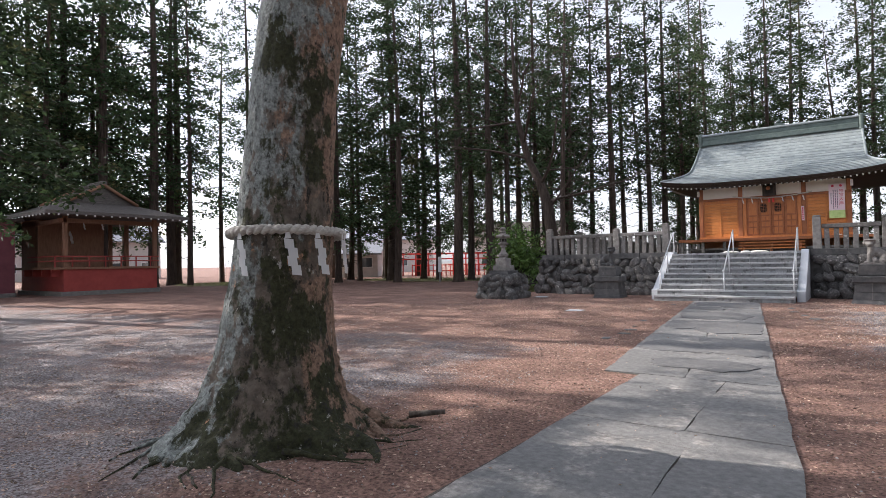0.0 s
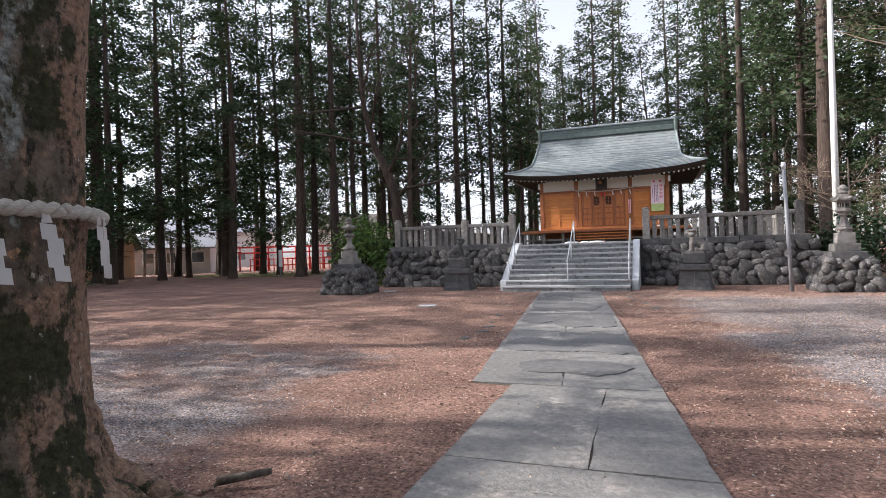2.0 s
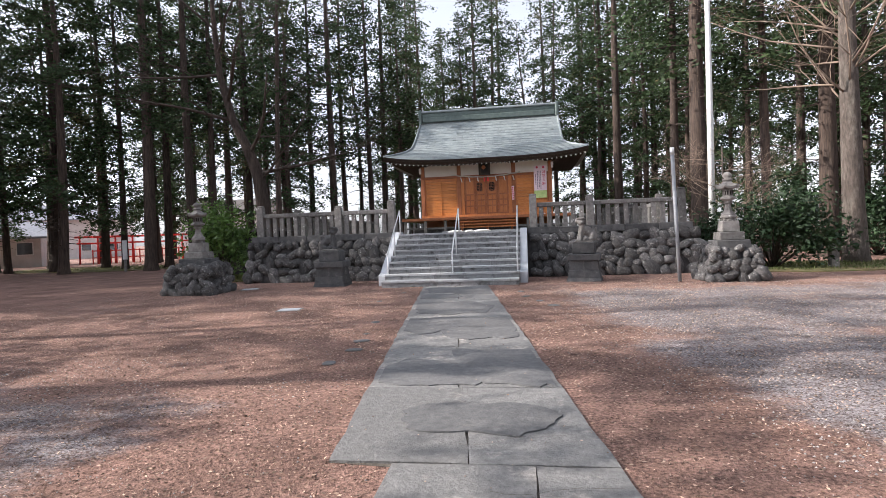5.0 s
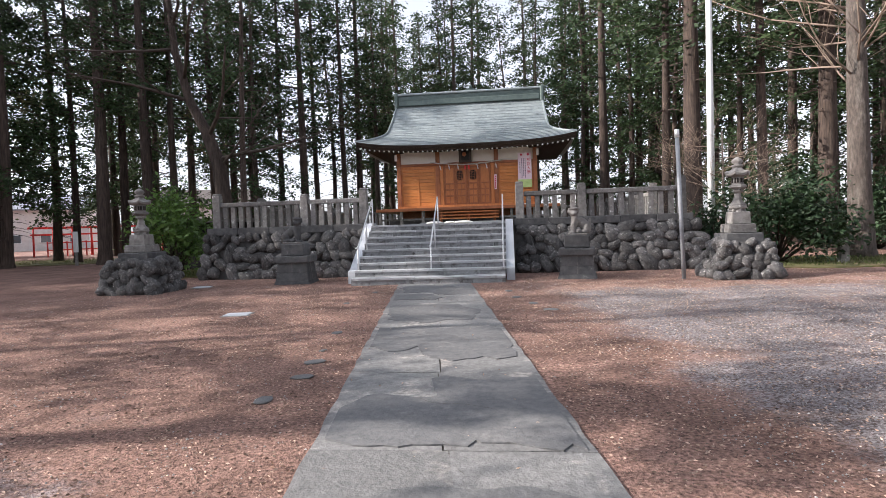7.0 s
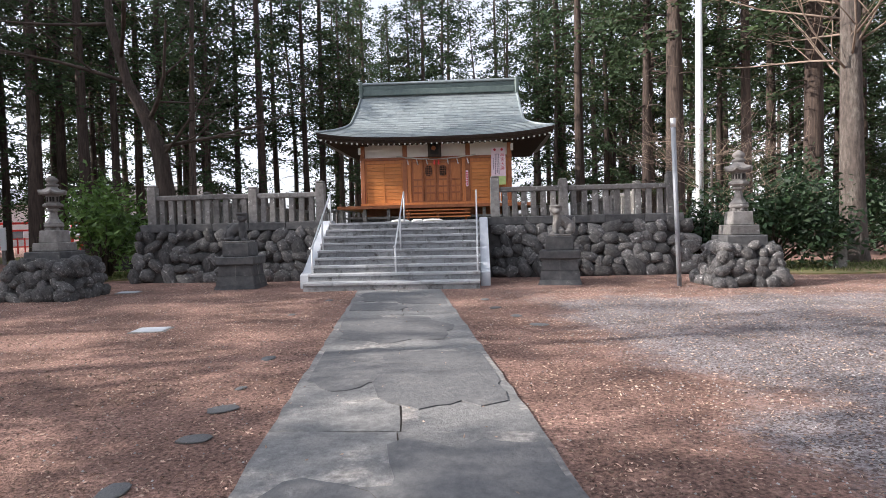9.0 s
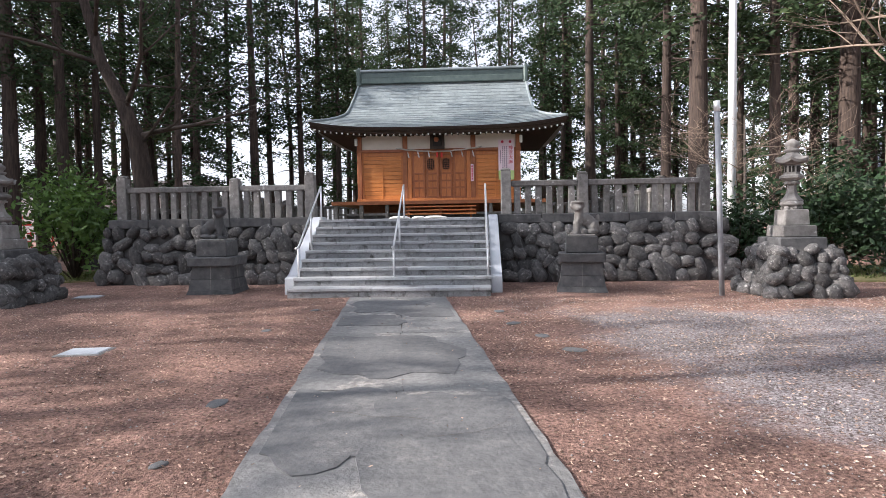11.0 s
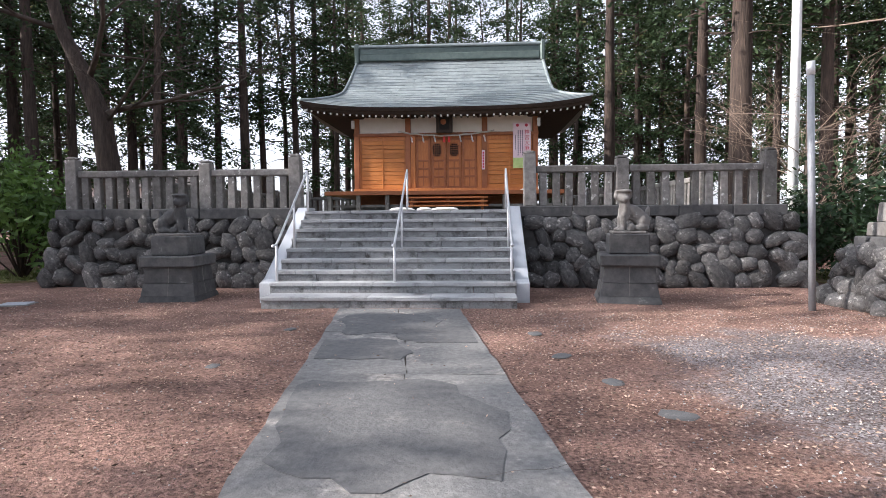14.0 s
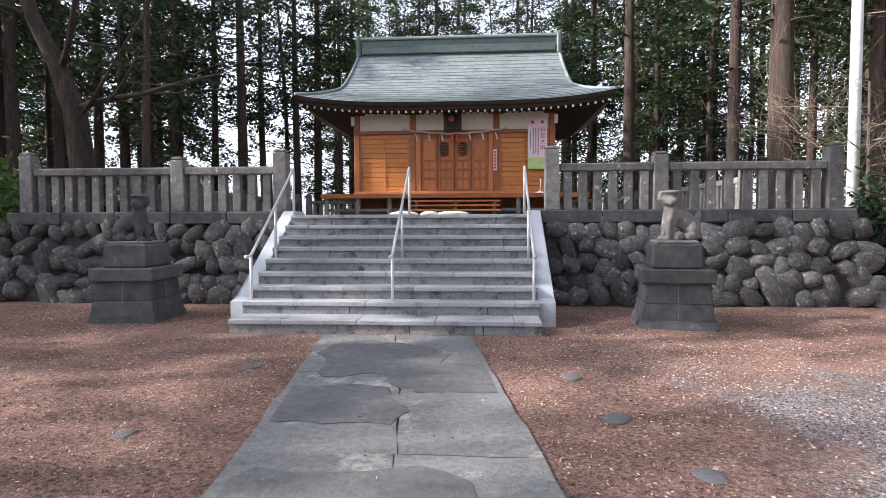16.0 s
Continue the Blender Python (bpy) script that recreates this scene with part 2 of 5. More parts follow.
M_STAGERED = mat("dull_red_paint", (0.30, 0.045, 0.04), (0.40, 0.07, 0.055), 3, 0.7, 0.08)
M_STAGEWOOD = mat("brown_stage_wood", (0.20, 0.10, 0.06), (0.30, 0.16, 0.10), 3, 0.7, 0.1, stretch=(6, 6, 1))
M_OLDTILE = mat("old_grey_roof", (0.075, 0.065, 0.058), (0.17, 0.148, 0.135), 6, 0.7, 0.5, stretch=(1, 1, 4))
M_SHED = mat("maroon_sheet", (0.14, 0.035, 0.05), (0.19, 0.05, 0.065), 3, 0.6, 0.05)
M_VERMIL = mat("vermilion_paint", (0.68, 0.045, 0.04), (0.8, 0.075, 0.06), 3, 0.5, 0.03)
M_TAN = mat("tan_house_wall", (0.52, 0.31, 0.17), (0.62, 0.39, 0.23), 2, 0.85, 0.08)
M_PALE = mat("pale_house_wall", (0.55, 0.50, 0.48), (0.68, 0.63, 0.60), 2, 0.85, 0.05)
M_SLATE = mat("slate_roof", (0.20, 0.21, 0.24), (0.32, 0.33, 0.37), 5, 0.6, 0.3)
M_GREYPOLE = mat("grey_pole_paint", (0.24, 0.25, 0.27), (0.32, 0.33, 0.35), 8, 0.5, 0.05)
M_PANE = mat("window_pane", (0.06, 0.07, 0.08), (0.10, 0.11, 0.12), 2, 0.08, 0, spec=0.8)


def near_bark():
    """Mottled bark: grey lichen on one side, moss, scaly dark plates and freshly peeled orange spots."""
    m = mat("mottled_bark", (0.045, 0.037, 0.03), (0.20, 0.16, 0.125), 9, 0.95, 1.0, detail=12, bump_scale=22)
    nd, ln = m.node_tree.nodes, m.node_tree.links
    bs = nd["Principled BSDF"]
    tc = nd.new("ShaderNodeTexCoord")

    def layer(color, scale, lo, hi, seed, side=None, kind="ShaderNodeTexNoise"):
        src = bs.inputs["Base Color"].links[0].from_socket
        mp = nd.new("ShaderNodeMapping")
        mp.inputs["Location"].default_value = (seed, seed * 2, seed * 3)
        mp.inputs["Scale"].default_value = (1, 1, 0.6)
        ln.new(tc.outputs["Object"], mp.inputs[0])
        n = nd.new("ShaderNodeTexNoise")
        n.inputs["Scale"].default_value, n.inputs["Detail"].default_value, n.inputs["Roughness"].default_value = scale, 10, 0.7
        ln.new(mp.outputs[0], n.inputs["Vector"])
        value = n.outputs["Fac"]
        if side:
            d = nd.new("ShaderNodeVectorMath")
            d.operation = "DOT_PRODUCT"
            d.inputs[1].default_value = side
            ln.new(tc.outputs["Object"], d.inputs[0])
            ad = nd.new("ShaderNodeMath")
            ln.new(d.outputs["Value"], ad.inputs[0])
            ln.new(value, ad.inputs[1])
            value = ad.outputs[0]
        r = nd.new("ShaderNodeMapRange")
        r.inputs[1].default_value, r.inputs[2].default_value = lo, hi
        ln.new(value, r.inputs[0])
        mx = nd.new("ShaderNodeMixRGB")
        fine = nd.new("ShaderNodeTexNoise")
        fine.inputs["Scale"].default_value, fine.inputs["Detail"].default_value, fine.inputs["Roughness"].default_value = 26, 10, 0.75
        ln.new(tc.outputs["Object"], fine.inputs["Vector"])
        fr = nd.new("ShaderNodeMapRange")
        fr.inputs[1].default_value, fr.inputs[2].default_value, fr.inputs[3].default_value, fr.inputs[4].default_value = 0.35, 0.65, 0.35, 1.55
        ln.new(fine.outputs["Fac"], fr.inputs[0])
        hv = nd.new("ShaderNodeHueSaturation")
        hv.inputs["Color"].default_value = (*color, 1)
        ln.new(fr.outputs[0], hv.inputs["Value"])
        ln.new(hv.outputs[0], mx.inputs[2])
        ln.new(r.outputs[0], mx.inputs[0])
        ln.new(src, mx.inputs[1])
        ln.new(mx.outputs[0], bs.inputs["Base Color"])

    layer((0.24, 0.155, 0.11), 3.0, 0.62, 0.68, 3.1, (0.30, 0.40, 0))
    layer((0.235, 0.25, 0.235), 7.0, 0.63, 0.70, 1.7, (-0.36, -0.28, 0.10))
    layer((0.035, 0.036, 0.016), 3.6, 0.53, 0.58, 5.3, (0.16, -0.10, -0.012))
    layer((0.45, 0.25, 0.15), 4.5, 0.66, 0.69, 9.0)
    layer((0.03, 0.027, 0.022), 13.0, 0.57, 0.63, 7.7)
    layer((0.42, 0.39, 0.35), 12.0, 0.63, 0.67, 4.2)
    return m


M_NEARBARK = near_bark()


# ---- mesh helpers ----
def thing(name, label, category, at=(0, 0, 0), rz=0, group="", kind=""):
    ob = new(name)
    ob.empty_display_size = 0.2
    ob.matrix_basis = pose(*at, 0, 0, rz)
    return tagged(ob, label, category, group, kind)


def to_mesh(bm, material, smooth=False):
    me = bpy.data.meshes.new("mesh")
    bmesh.ops.recalc_face_normals(bm, faces=bm.faces)
    bm.to_mesh(me)
    bm.free()
    me.materials.append(material)
    if smooth:
        me.shade_smooth()
    return me


def part(name, bm, material, parent, label="", smooth=False, at=None):
    me = bm if isinstance(bm, bpy.types.Mesh) else to_mesh(bm, material, smooth)
    ob = new(name, me)
    ob.parent = parent
    if at is not None:
        ob.matrix_basis = at
    if label:
        ob["label"] = label
    return ob


def raw_mesh(verts, faces, material, smooth=False):
    me = bpy.data.meshes.new("mesh")
    me.from_pydata([tuple(v) for v in verts], [], faces)
    me.materials.append(material)
    if smooth:
        me.shade_smooth()
    me.update()
    return me


def add_box(bm, x0, x1, y0, y1, z0, z1, bevel=0.0, m=None):
    r = bmesh.ops.create_cube(bm, size=1.0)
    vs = r["verts"]
    bmesh.ops.transform(bm, matrix=Matrix.LocRotScale(((x0 + x1) / 2, (y0 + y1) / 2, (z0 + z1) / 2), None, (x1 - x0, y1 - y0, z1 - z0)), verts=vs)
    if bevel:
        es = list({e for v in vs for e in v.link_edges})
        out = bmesh.ops.bevel(bm, geom=es, offset=bevel, segments=1, affect="EDGES")
        vs = list({v for f in out["faces"] for v in f.verts})
    if m is not None:
        bmesh.ops.transform(bm, matrix=m, verts=vs)
    return vs


def box(x0, x1, y0, y1, z0, z1, bevel=0.008, m=None):
    bm = bmesh.new()
    add_box(bm, x0, x1, y0, y1, z0, z1, bevel, m)
    return bm


def frustum(w0, d0, w1, d1, z0, z1, bevel=0.012):
    bm = bmesh.new()
    vs = [bm.verts.new((sx * w / 2, sy * d / 2, z)) for w, d, z in ((w0, d0, z0), (w1, d1, z1)) for sx, sy in ((-1, -1), (1, -1), (1, 1), (-1, 1))]
    for f in ((3, 2, 1, 0), (4, 5, 6, 7), (0, 1, 5, 4), (1, 2, 6, 5), (2, 3, 7, 6), (3, 0, 4, 7)):
        bm.faces.new([vs[i] for i in f])
    if bevel:
        bmesh.ops.bevel(bm, geom=list(bm.edges), offset=bevel, segments=1, affect="EDGES")
    return bm


def lathe(profile, sides=20, twist=0.0):
    """A turned solid from (radius, z) pairs."""
    bm = bmesh.new()
    rings = []
    for r, z in profile:
        rings.append([bm.verts.new((r * math.cos(2 * math.pi * (i + twist) / sides), r * math.sin(2 * math.pi * (i + twist) / sides), z)) for i in range(sides)])
    for a, b in zip(rings, rings[1:]):
        for i in range(sides):
            bm.faces.new((a[i], a[(i + 1) % sides], b[(i + 1) % sides], b[i]))
    bm.faces.new(rings[0][::-1])
    bm.faces.new(rings[-1])
    return bm


def tube_arrays(points, radii, sides, verts, faces):
    base = len(verts)
    n = len(points)
    for i in range(n):
        a = Vector(points[max(i - 1, 0)])
        b = Vector(points[min(i + 1, n - 1)])
        d = (b - a).normalized() if (b - a).length > 1e-6 else Vector((0, 0, 1))
        u = d.cross(Vector((0.31, 0.95, 0.05))).normalized()
        w = d.cross(u)
        for k in range(sides):
            t = 2 * math.pi * k / sides
            verts.append(Vector(points[i]) + radii[i] * (math.cos(t) * u + math.sin(t) * w))
    for i in range(n - 1):
        for k in range(sides):
            k2 = (k + 1) % sides
            faces.append((base + i * sides + k, base + i * sides + k2, base + (i + 1) * sides + k2, base + (i + 1) * sides + k))
    faces.append(tuple(base + k for k in range(sides))[::-1])
    faces.append(tuple(base + (n - 1) * sides + k for k in range(sides)))


def tube(points, radii, sides, material, smooth=True):
    v, f = [], []
    if isinstance(radii, (int, float)):
        radii = [radii] * len(points)
    tube_arrays(points, radii, sides, v, f)
    return raw_mesh(v, f, material, smooth)


def cards(rng, centers, size, tilt, shape=0.45):
    """Small four-cornered leaf sprays at the centres, as vertices and faces."""
    c = np.asarray(centers, float)
    n = len(c)
    a = rng.normal(size=(n, 3))
    a[:, 2] *= tilt
    a /= np.linalg.norm(a, axis=1)[:, None]
    b = np.cross(a, rng.normal(size=(n, 3)))
    b /= np.linalg.norm(b, axis=1)[:, None]
    s = size * rng.uniform(0.55, 1.4, (n, 1))
    tip, mid = a * s, b * s * shape
    v = np.stack([c - tip * 0.5, c + mid * 0.5, c + tip * 0.6, c - mid * 0.5], 1).reshape(-1, 3)
    f = np.arange(4 * n).reshape(-1, 4)
    return v, f


def stuff_mesh(v, f, material):
    me = bpy.data.meshes.new("mesh")
    me.from_pydata(v.tolist(), [], f.tolist())
    me.materials.append(material)
    return me


# ---- stones to share ----
def stone_mesh(seed, material):
    bm = bmesh.new()
    bmesh.ops.create_icosphere(bm, subdivisions=2, radius=0.5)
    o = Vector((seed * 7.3, seed * 3.1, seed))
    for v in bm.verts:
        p = v.co.copy()
        s = max(abs(p.x), abs(p.y), abs(p.z)) * 2
        v.co = p * (1 + 0.55 * (1 / max(s, 0.6) - 1)) * (1 + 0.27 * noise.noise(p * 2.3 + o) + 0.09 * noise.noise(p * 6 + o))
    return to_mesh(bm, material, True)


STONES = [stone_mesh(i, M_FIELD) for i in range(9)]


def lay_stones(parent, x0, x1, z0, z1, surface, rows, rng, size=0.36):
    """Rubble courses from x0 to x1 along a leaning face; surface(x, z) gives the place and the outward turn in degrees."""
    step = (z1 - z0) / rows
    for r in range(rows):
        x = x0 + rng.uniform(-0.1, 0.1) + (0.16 if r % 2 else 0)
        big = 1.25 if r == 0 else 1.0
        while x < x1 - 0.08:
            w = size * big * rng.choice((0.7, 0.85, 1.0, 1.1, 1.3)) * rng.uniform(0.9, 1.1)
            cx = min(x + w / 2, x1 - 0.1)
            p, turn = surface(cx, z0 + (r + 0.5) * step + rng.uniform(-0.09, 0.09))
            m = pose(*p, 0, 0, turn) @ Euler((rng.uniform(-0.3, 0.1), rng.choice((0, 0.5, -0.5, 0.8, 1.2)) + rng.uniform(-0.25, 0.25), rng.uniform(-0.12, 0.12))).to_matrix().to_4x4() @ Matrix.Diagonal((w * 1.12, rng.uniform(0.24, 0.32), step * big * rng.uniform(0.85, 1.45), 1))
            part("stone", rng.choice(STONES), None, parent, at=m)
            x += w * 0.84


# ---- ground ----
def ground_height(x, y):
    d = max(0.0, 1 - math.hypot(x, y) / 60)
    path_gap = min(1.0, max(0.0, (abs(x - 0.9 + 0.135 * (y + 3)) - 1.4) / 1.0))
    return d * path_gap * (0.03 * noise.noise((x * 0.35, y * 0.35, 0)) + 0.012 * noise.noise((x * 1.6, y * 1.6, 3))) - 0.004


def build_ground():
    xs = sorted(set([-1500, -700, -300, -150, -90, -60] + [x * 0.5 for x in range(-88, 61)] + [45, 60, 90, 150, 300, 700, 1500]))
    ys = sorted(set([-1500, -700, -300, -150, -90, -60, -45] + [y * 0.5 for y in range(-60, 61)] + [45, 60, 90, 150, 300, 700, 1500]))
    v = [(x, y, ground_height(x, y)) for y in ys for x in xs]
    n = len(xs)
    f = [(j * n + i, j * n + i + 1, (j + 1) * n + i + 1, (j + 1) * n + i) for j in range(len(ys) - 1) for i in range(n - 1)]
    g = new("ground", raw_mesh(v, f, M_GROUND, True))
    tagged(g, "reddish brown bare earth with needles and grey gravel", "ground", kind="structure")


build_ground()


def on_path(x, y):
    left = -0.72 - 0.137 * (y + 0.7) if y > -13.2 else 1.42
    right = 1.15 - 0.139 * (y + 1.0)
    return left - 0.03 < x < right + 0.03


def scatter():
    rng = np.random.default_rng(4)
    lit = []
    while len(lit) < 110000:
        x, y = rng.uniform(-11, 11), rng.uniform(-19, 1.6)
        if rng.random() > 1.25 - 0.09 * abs(x - 0.9) - 0.02 * abs(y + 5) or abs(x) < 2.4 and y > -0.7 or (on_path(x, y) and rng.random() > 0.02):
            continue
        lit.append((x, y, max(ground_height(x, y), 0.016 if on_path(x, y) else -1) + rng.uniform(0.003, 0.012)))
    v, f = cards(rng, lit, 0.024, 0.15, 0.42)
    tagged(new("leaf_litter", stuff_mesh(v, f, M_LITTER)), "small dry brown leaves and twigs strewn on the earth", "leaf litter", kind="stuff")
    pv, pf = [], []
    k = 0
    while k < 36000:
        x, y = rng.uniform(-10, 12), rng.uniform(-19, 1.6)
        off = x - 0.08 + 0.138 * y
        grey = off > 1.8 and y < -1 or off < -1.6 and y < -10
        if on_path(x, y) or (abs(x) < 2.4 and y > -0.7) or (not grey and rng.random() > 0.22) or noise.noise((x * 0.5, y * 0.5, 8)) < -0.1 - 0.3 * rng.random():
            continue
        r = rng.uniform(0.004, 0.012)
        z = ground_height(x, y)
        b = len(pv)
        a = rng.uniform(0, 6.3)
        for i in range(4):
            pv.append((x + r * math.cos(a + i * 1.57) * rng.uniform(0.8, 1.4), y + r * math.sin(a + i * 1.57), z - 0.002))
        pv.append((x, y, z + r * 0.8))
        pf += [(b + i, b + (i + 1) % 4, b + 4) for i in range(4)]
        k += 1
    tagged(new("gravel", raw_mesh(pv, pf, M_PEBBLE)), "loose pale grey pebbles scattered over the earth", "gravel", kind="stuff")


scatter()


FLATS = [stone_mesh(40 + i, M_PATCH) for i in range(4)]


# ---- paved path ----
def path_left(y):
    return -0.72 - 0.137 * (y + 0.7)


def path_right(y):
    return 1.15 - 0.139 * (y + 1.0)


def build_path():
    base = thing("pavement", "long straight worn concrete approach path with cracked slabs", "path", kind="structure")
    rng = random.Random(11)
    joints = [-0.72, -2.5, -4.35, -6.9, -9.45, -11.4, -13.2]
    v = [(path_left(-0.72) + 0.02, -0.72, 0.0), (path_right(-0.72) - 0.02, -0.72, 0.0), (path_right(-26) - 0.02, -26, 0.0), (1.5, -26, 0.0), (1.46, -13.25, 0.0), (path_left(-13.2) + 0.02, -13.2, 0.0)]
    part("bed", raw_mesh(v, [tuple(range(6))[::-1]], M_JOINT), None, base)

    def slab(corners, material, top):
        """A slab with ragged edges between four corners."""
        pts = []
        for (a, b) in zip(corners, corners[1:] + corners[:1]):
            n = max(2, int(math.hypot(b[0] - a[0], b[1] - a[1]) / 0.25))
            for i in range(n):
                t = i / n
                j = 0.014 if 0 < i else 0
                pts.append((a[0] + (b[0] - a[0]) * t + rng.uniform(-j, j), a[1] + (b[1] - a[1]) * t + rng.uniform(-j, j)))
        k = len(pts)
        vv = [(x, y, top) for x, y in pts] + [(x, y, top - 0.03) for x, y in pts]
        ff = [tuple(range(k))] + [(i, i + k, (i + 1) % k + k, (i + 1) % k) for i in range(k)]
        part("slab", raw_mesh(vv, ff, material), None, base)

    for a, b in zip(joints, joints[1:]):
        g = 0.005
        mid = rng.uniform(0.46, 0.54)
        la, lb, ra, rb = path_left(a), path_left(b), path_right(a), path_right(b)
        ma, mb = la + (ra - la) * mid, lb + (rb - lb) * mid
        slab([(lb, b + g), (mb - g, b + g), (ma - g, a - g), (la, a - g)], M_PATH, 0.012 + rng.uniform(0, 0.004))
        slab([(mb + g, b + g), (rb, b + g), (ra, a - g), (ma + g, a - g)], M_PATH, 0.012 + rng.uniform(0, 0.004))
    rows = [-13.2, -15.3, -17.6, -20.2, -23, -26]
    for a, b in zip(rows, rows[1:]):
        la, lb, ra, rb = 1.42 - 0.02 * (a + 13.2), 1.42 - 0.02 * (b + 13.2), path_right(a), path_right(b)
        ma, mb = (la + ra) / 2 + 0.2, (lb + rb) / 2 + 0.1
        slab([(lb, b + 0.008), (mb - 0.003, b + 0.008), (ma - 0.003, a - 0.008), (la, a - 0.008)], M_PATH, 0.012)
        slab([(mb + 0.003, b + 0.008), (rb, b + 0.008), (ra, a - 0.008), (ma + 0.003, a - 0.008)], M_PATH, 0.014)
    # thin smooth repair layers with wavy outlines
    for nr, (cx, cy, w, d) in enumerate(((0.25, -1.9, 0.62, 0.75), (0.95, -2.6, 0.5, 0.5), (0.1, -3.4, 0.55, 0.45), (0.75, -5.5, 0.75, 0.9), (0.55, -7.6, 0.6, 0.75), (1.55, -7.9, 0.55, 0.9), (1.25, -10.8, 0.55, 0.55), (2.05, -10.5, 0.55, 0.85), (1.9, -12.3, 0.6, 0.35))):
        n = 36
        ring = []
        for i in range(n):
            t = 2 * math.pi * i / n
            c, s = math.cos(t), math.sin(t)
            q = 1 / max(abs(c), abs(s)) ** 0.75
            rr = q * (1 + 0.34 * noise.noise((c * 1.7 + cx, s * 1.7 + cy, 2)) + 0.12 * noise.noise((c * 6, s * 6, cx)))
            py = cy + d * rr * s
            ring.append((min(max(cx + w * rr * c - 0.137 * d * rr * s, path_left(py) + 0.07), path_right(py) - 0.06), py))
        zt = 0.0195 + 0.0009 * nr
        vv = [(x, y, zt) for x, y in ring] + [(x, y, 0.008) for x, y in ring]
        part("repair_patch", raw_mesh(vv, [tuple(range(n))] + [(i, i + n, (i + 1) % n + n, (i + 1) % n) for i in range(n)], M_PATCH), None, base)
    # long cracks
    for k in range(16):
        y = rng.uniform(-16, -1.5)
        x = path_left(y) + rng.uniform(0.3, 1.5)
        ang = rng.uniform(-0.5, 0.5) if k % 3 else 1.6
        pts = []
        for i in range(10):
            pts.append((x, y))
            ang += rng.uniform(-0.5, 0.5)
            x += 0.09 * math.cos(ang)
            y += 0.09 * math.sin(ang)
        vv = [(x, y - 0.0025, 0.0285) for x, y in pts] + [(x, y + 0.0025, 0.0285) for x, y in pts]
        part("crack", raw_mesh(vv, [(i, i + 1, i + 11, i + 10) for i in range(9)], M_JOINT), None, base)
    for x, y, s in ((-0.08, -8.92, 0.14), (0.01, -9.54, 0.13), (-0.17, -8.35, 0.07), (-0.05, -10.3, 0.12), (-0.35, -7.2, 0.12), (2.2, -3.6, 0.14), (2.5, -4.5, 0.12), (2.75, -5.3, 0.15), (2.05, -2.5, 0.13), (-0.95, -2.3, 0.1), (-1.1, -4.1, 0.1)):
        ob = new("flat_stone", rng.choice(FLATS))
        ob.matrix_basis = pose(x, y, 0.0, 0, 0, rng.uniform(0, 180)) @ Matrix.Diagonal((s * 1.7, s * 1.2, 0.03, 1))
        tagged(ob, "flat grey stone sunk in the earth beside the path", "stone", "sunken stones beside the path")


build_path()
cover = thing("drain_cover", "square pale concrete drain cover set in the earth", "drain cover", (-2.7, -5.38, 0), 8)
part("frame", box(-0.25, 0.25, -0.2, 0.2, -0.02, 0.012), M_OLDSTONE, cover)
part("lid", box(-0.21, 0.21, -0.165, 0.165, 0.0, 0.022), M_CHEEK, cover, "whitish concrete lid")
cover2 = copy_thing(cover, pose(-6.2, -0.3, 0, 0, 0, 15))

# ---- terrace and steps ----
TOP = 1.53
terrace = thing("terrace", "raised earth terrace behind the stone retaining wall", "terrace", kind="structure")
part("fill", box(-7.25, 7.25, 2.45, 20.0, -0.05, TOP - 0.02, 0.0), M_MOSS, terrace)


def step_rise(i):
    return 0.17 * i


def step_front(i):
    return -0.62 if i == 1 else -0.62 + 0.46 + 0.29 * (i - 2)


def build_steps():
    st = thing("stone_steps", "nine grey granite steps with pale sloping side walls", "steps", kind="structure")
    rng = random.Random(3)
    for i in range(1, 10):
        z1, y0 = step_rise(i), step_front(i)
        y1 = step_front(i + 1) if i < 9 else 2.5
        half = 2.0 if i > 1 else 1.98
        # riser blocks, then treads with a proud nosing
        cuts = [-half]
        x = -half + rng.uniform(0.35, 0.9)
        while x < half - 0.3:
            cuts.append(x)
            x += 0.92
        cuts.append(half)
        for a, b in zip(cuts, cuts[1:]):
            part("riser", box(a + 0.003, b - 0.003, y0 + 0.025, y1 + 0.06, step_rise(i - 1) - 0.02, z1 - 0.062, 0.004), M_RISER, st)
        cuts = [-half]
        x = -half + rng.uniform(0.3, 1.0)
        while x < half - 0.3:
            cuts.append(x)
            x += 0.98
        cuts.append(half)
        for a, b in zip(cuts, cuts[1:]):
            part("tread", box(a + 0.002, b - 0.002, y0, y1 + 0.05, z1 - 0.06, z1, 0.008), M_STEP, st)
    for s in (-1, 1):
        bm = bmesh.new()
        x0, x1 = sorted((s * 2.0, s * 2.22))
        prof = [(-0.02, -0.05), (-0.02, 0.32), (0.22, 0.36), (2.14, 1.60), (2.62, 1.60), (2.62, -0.05)]
        va = [bm.verts.new((x0, y, z)) for y, z in prof]
        vb = [bm.verts.new((x1, y, z)) for y, z in prof]
        bm.faces.new(va)
        bm.faces.new(vb[::-1])
        for i in range(6):
            bm.faces.new((va[i], va[(i + 1) % 6], vb[(i + 1) % 6], vb[i]))
        bmesh.ops.bevel(bm, geom=list(bm.edges), offset=0.012, segments=2, affect="EDGES")
        part("cheek_wall", bm, M_CHEEK, st, "pale blue-grey granite side wall")


build_steps()


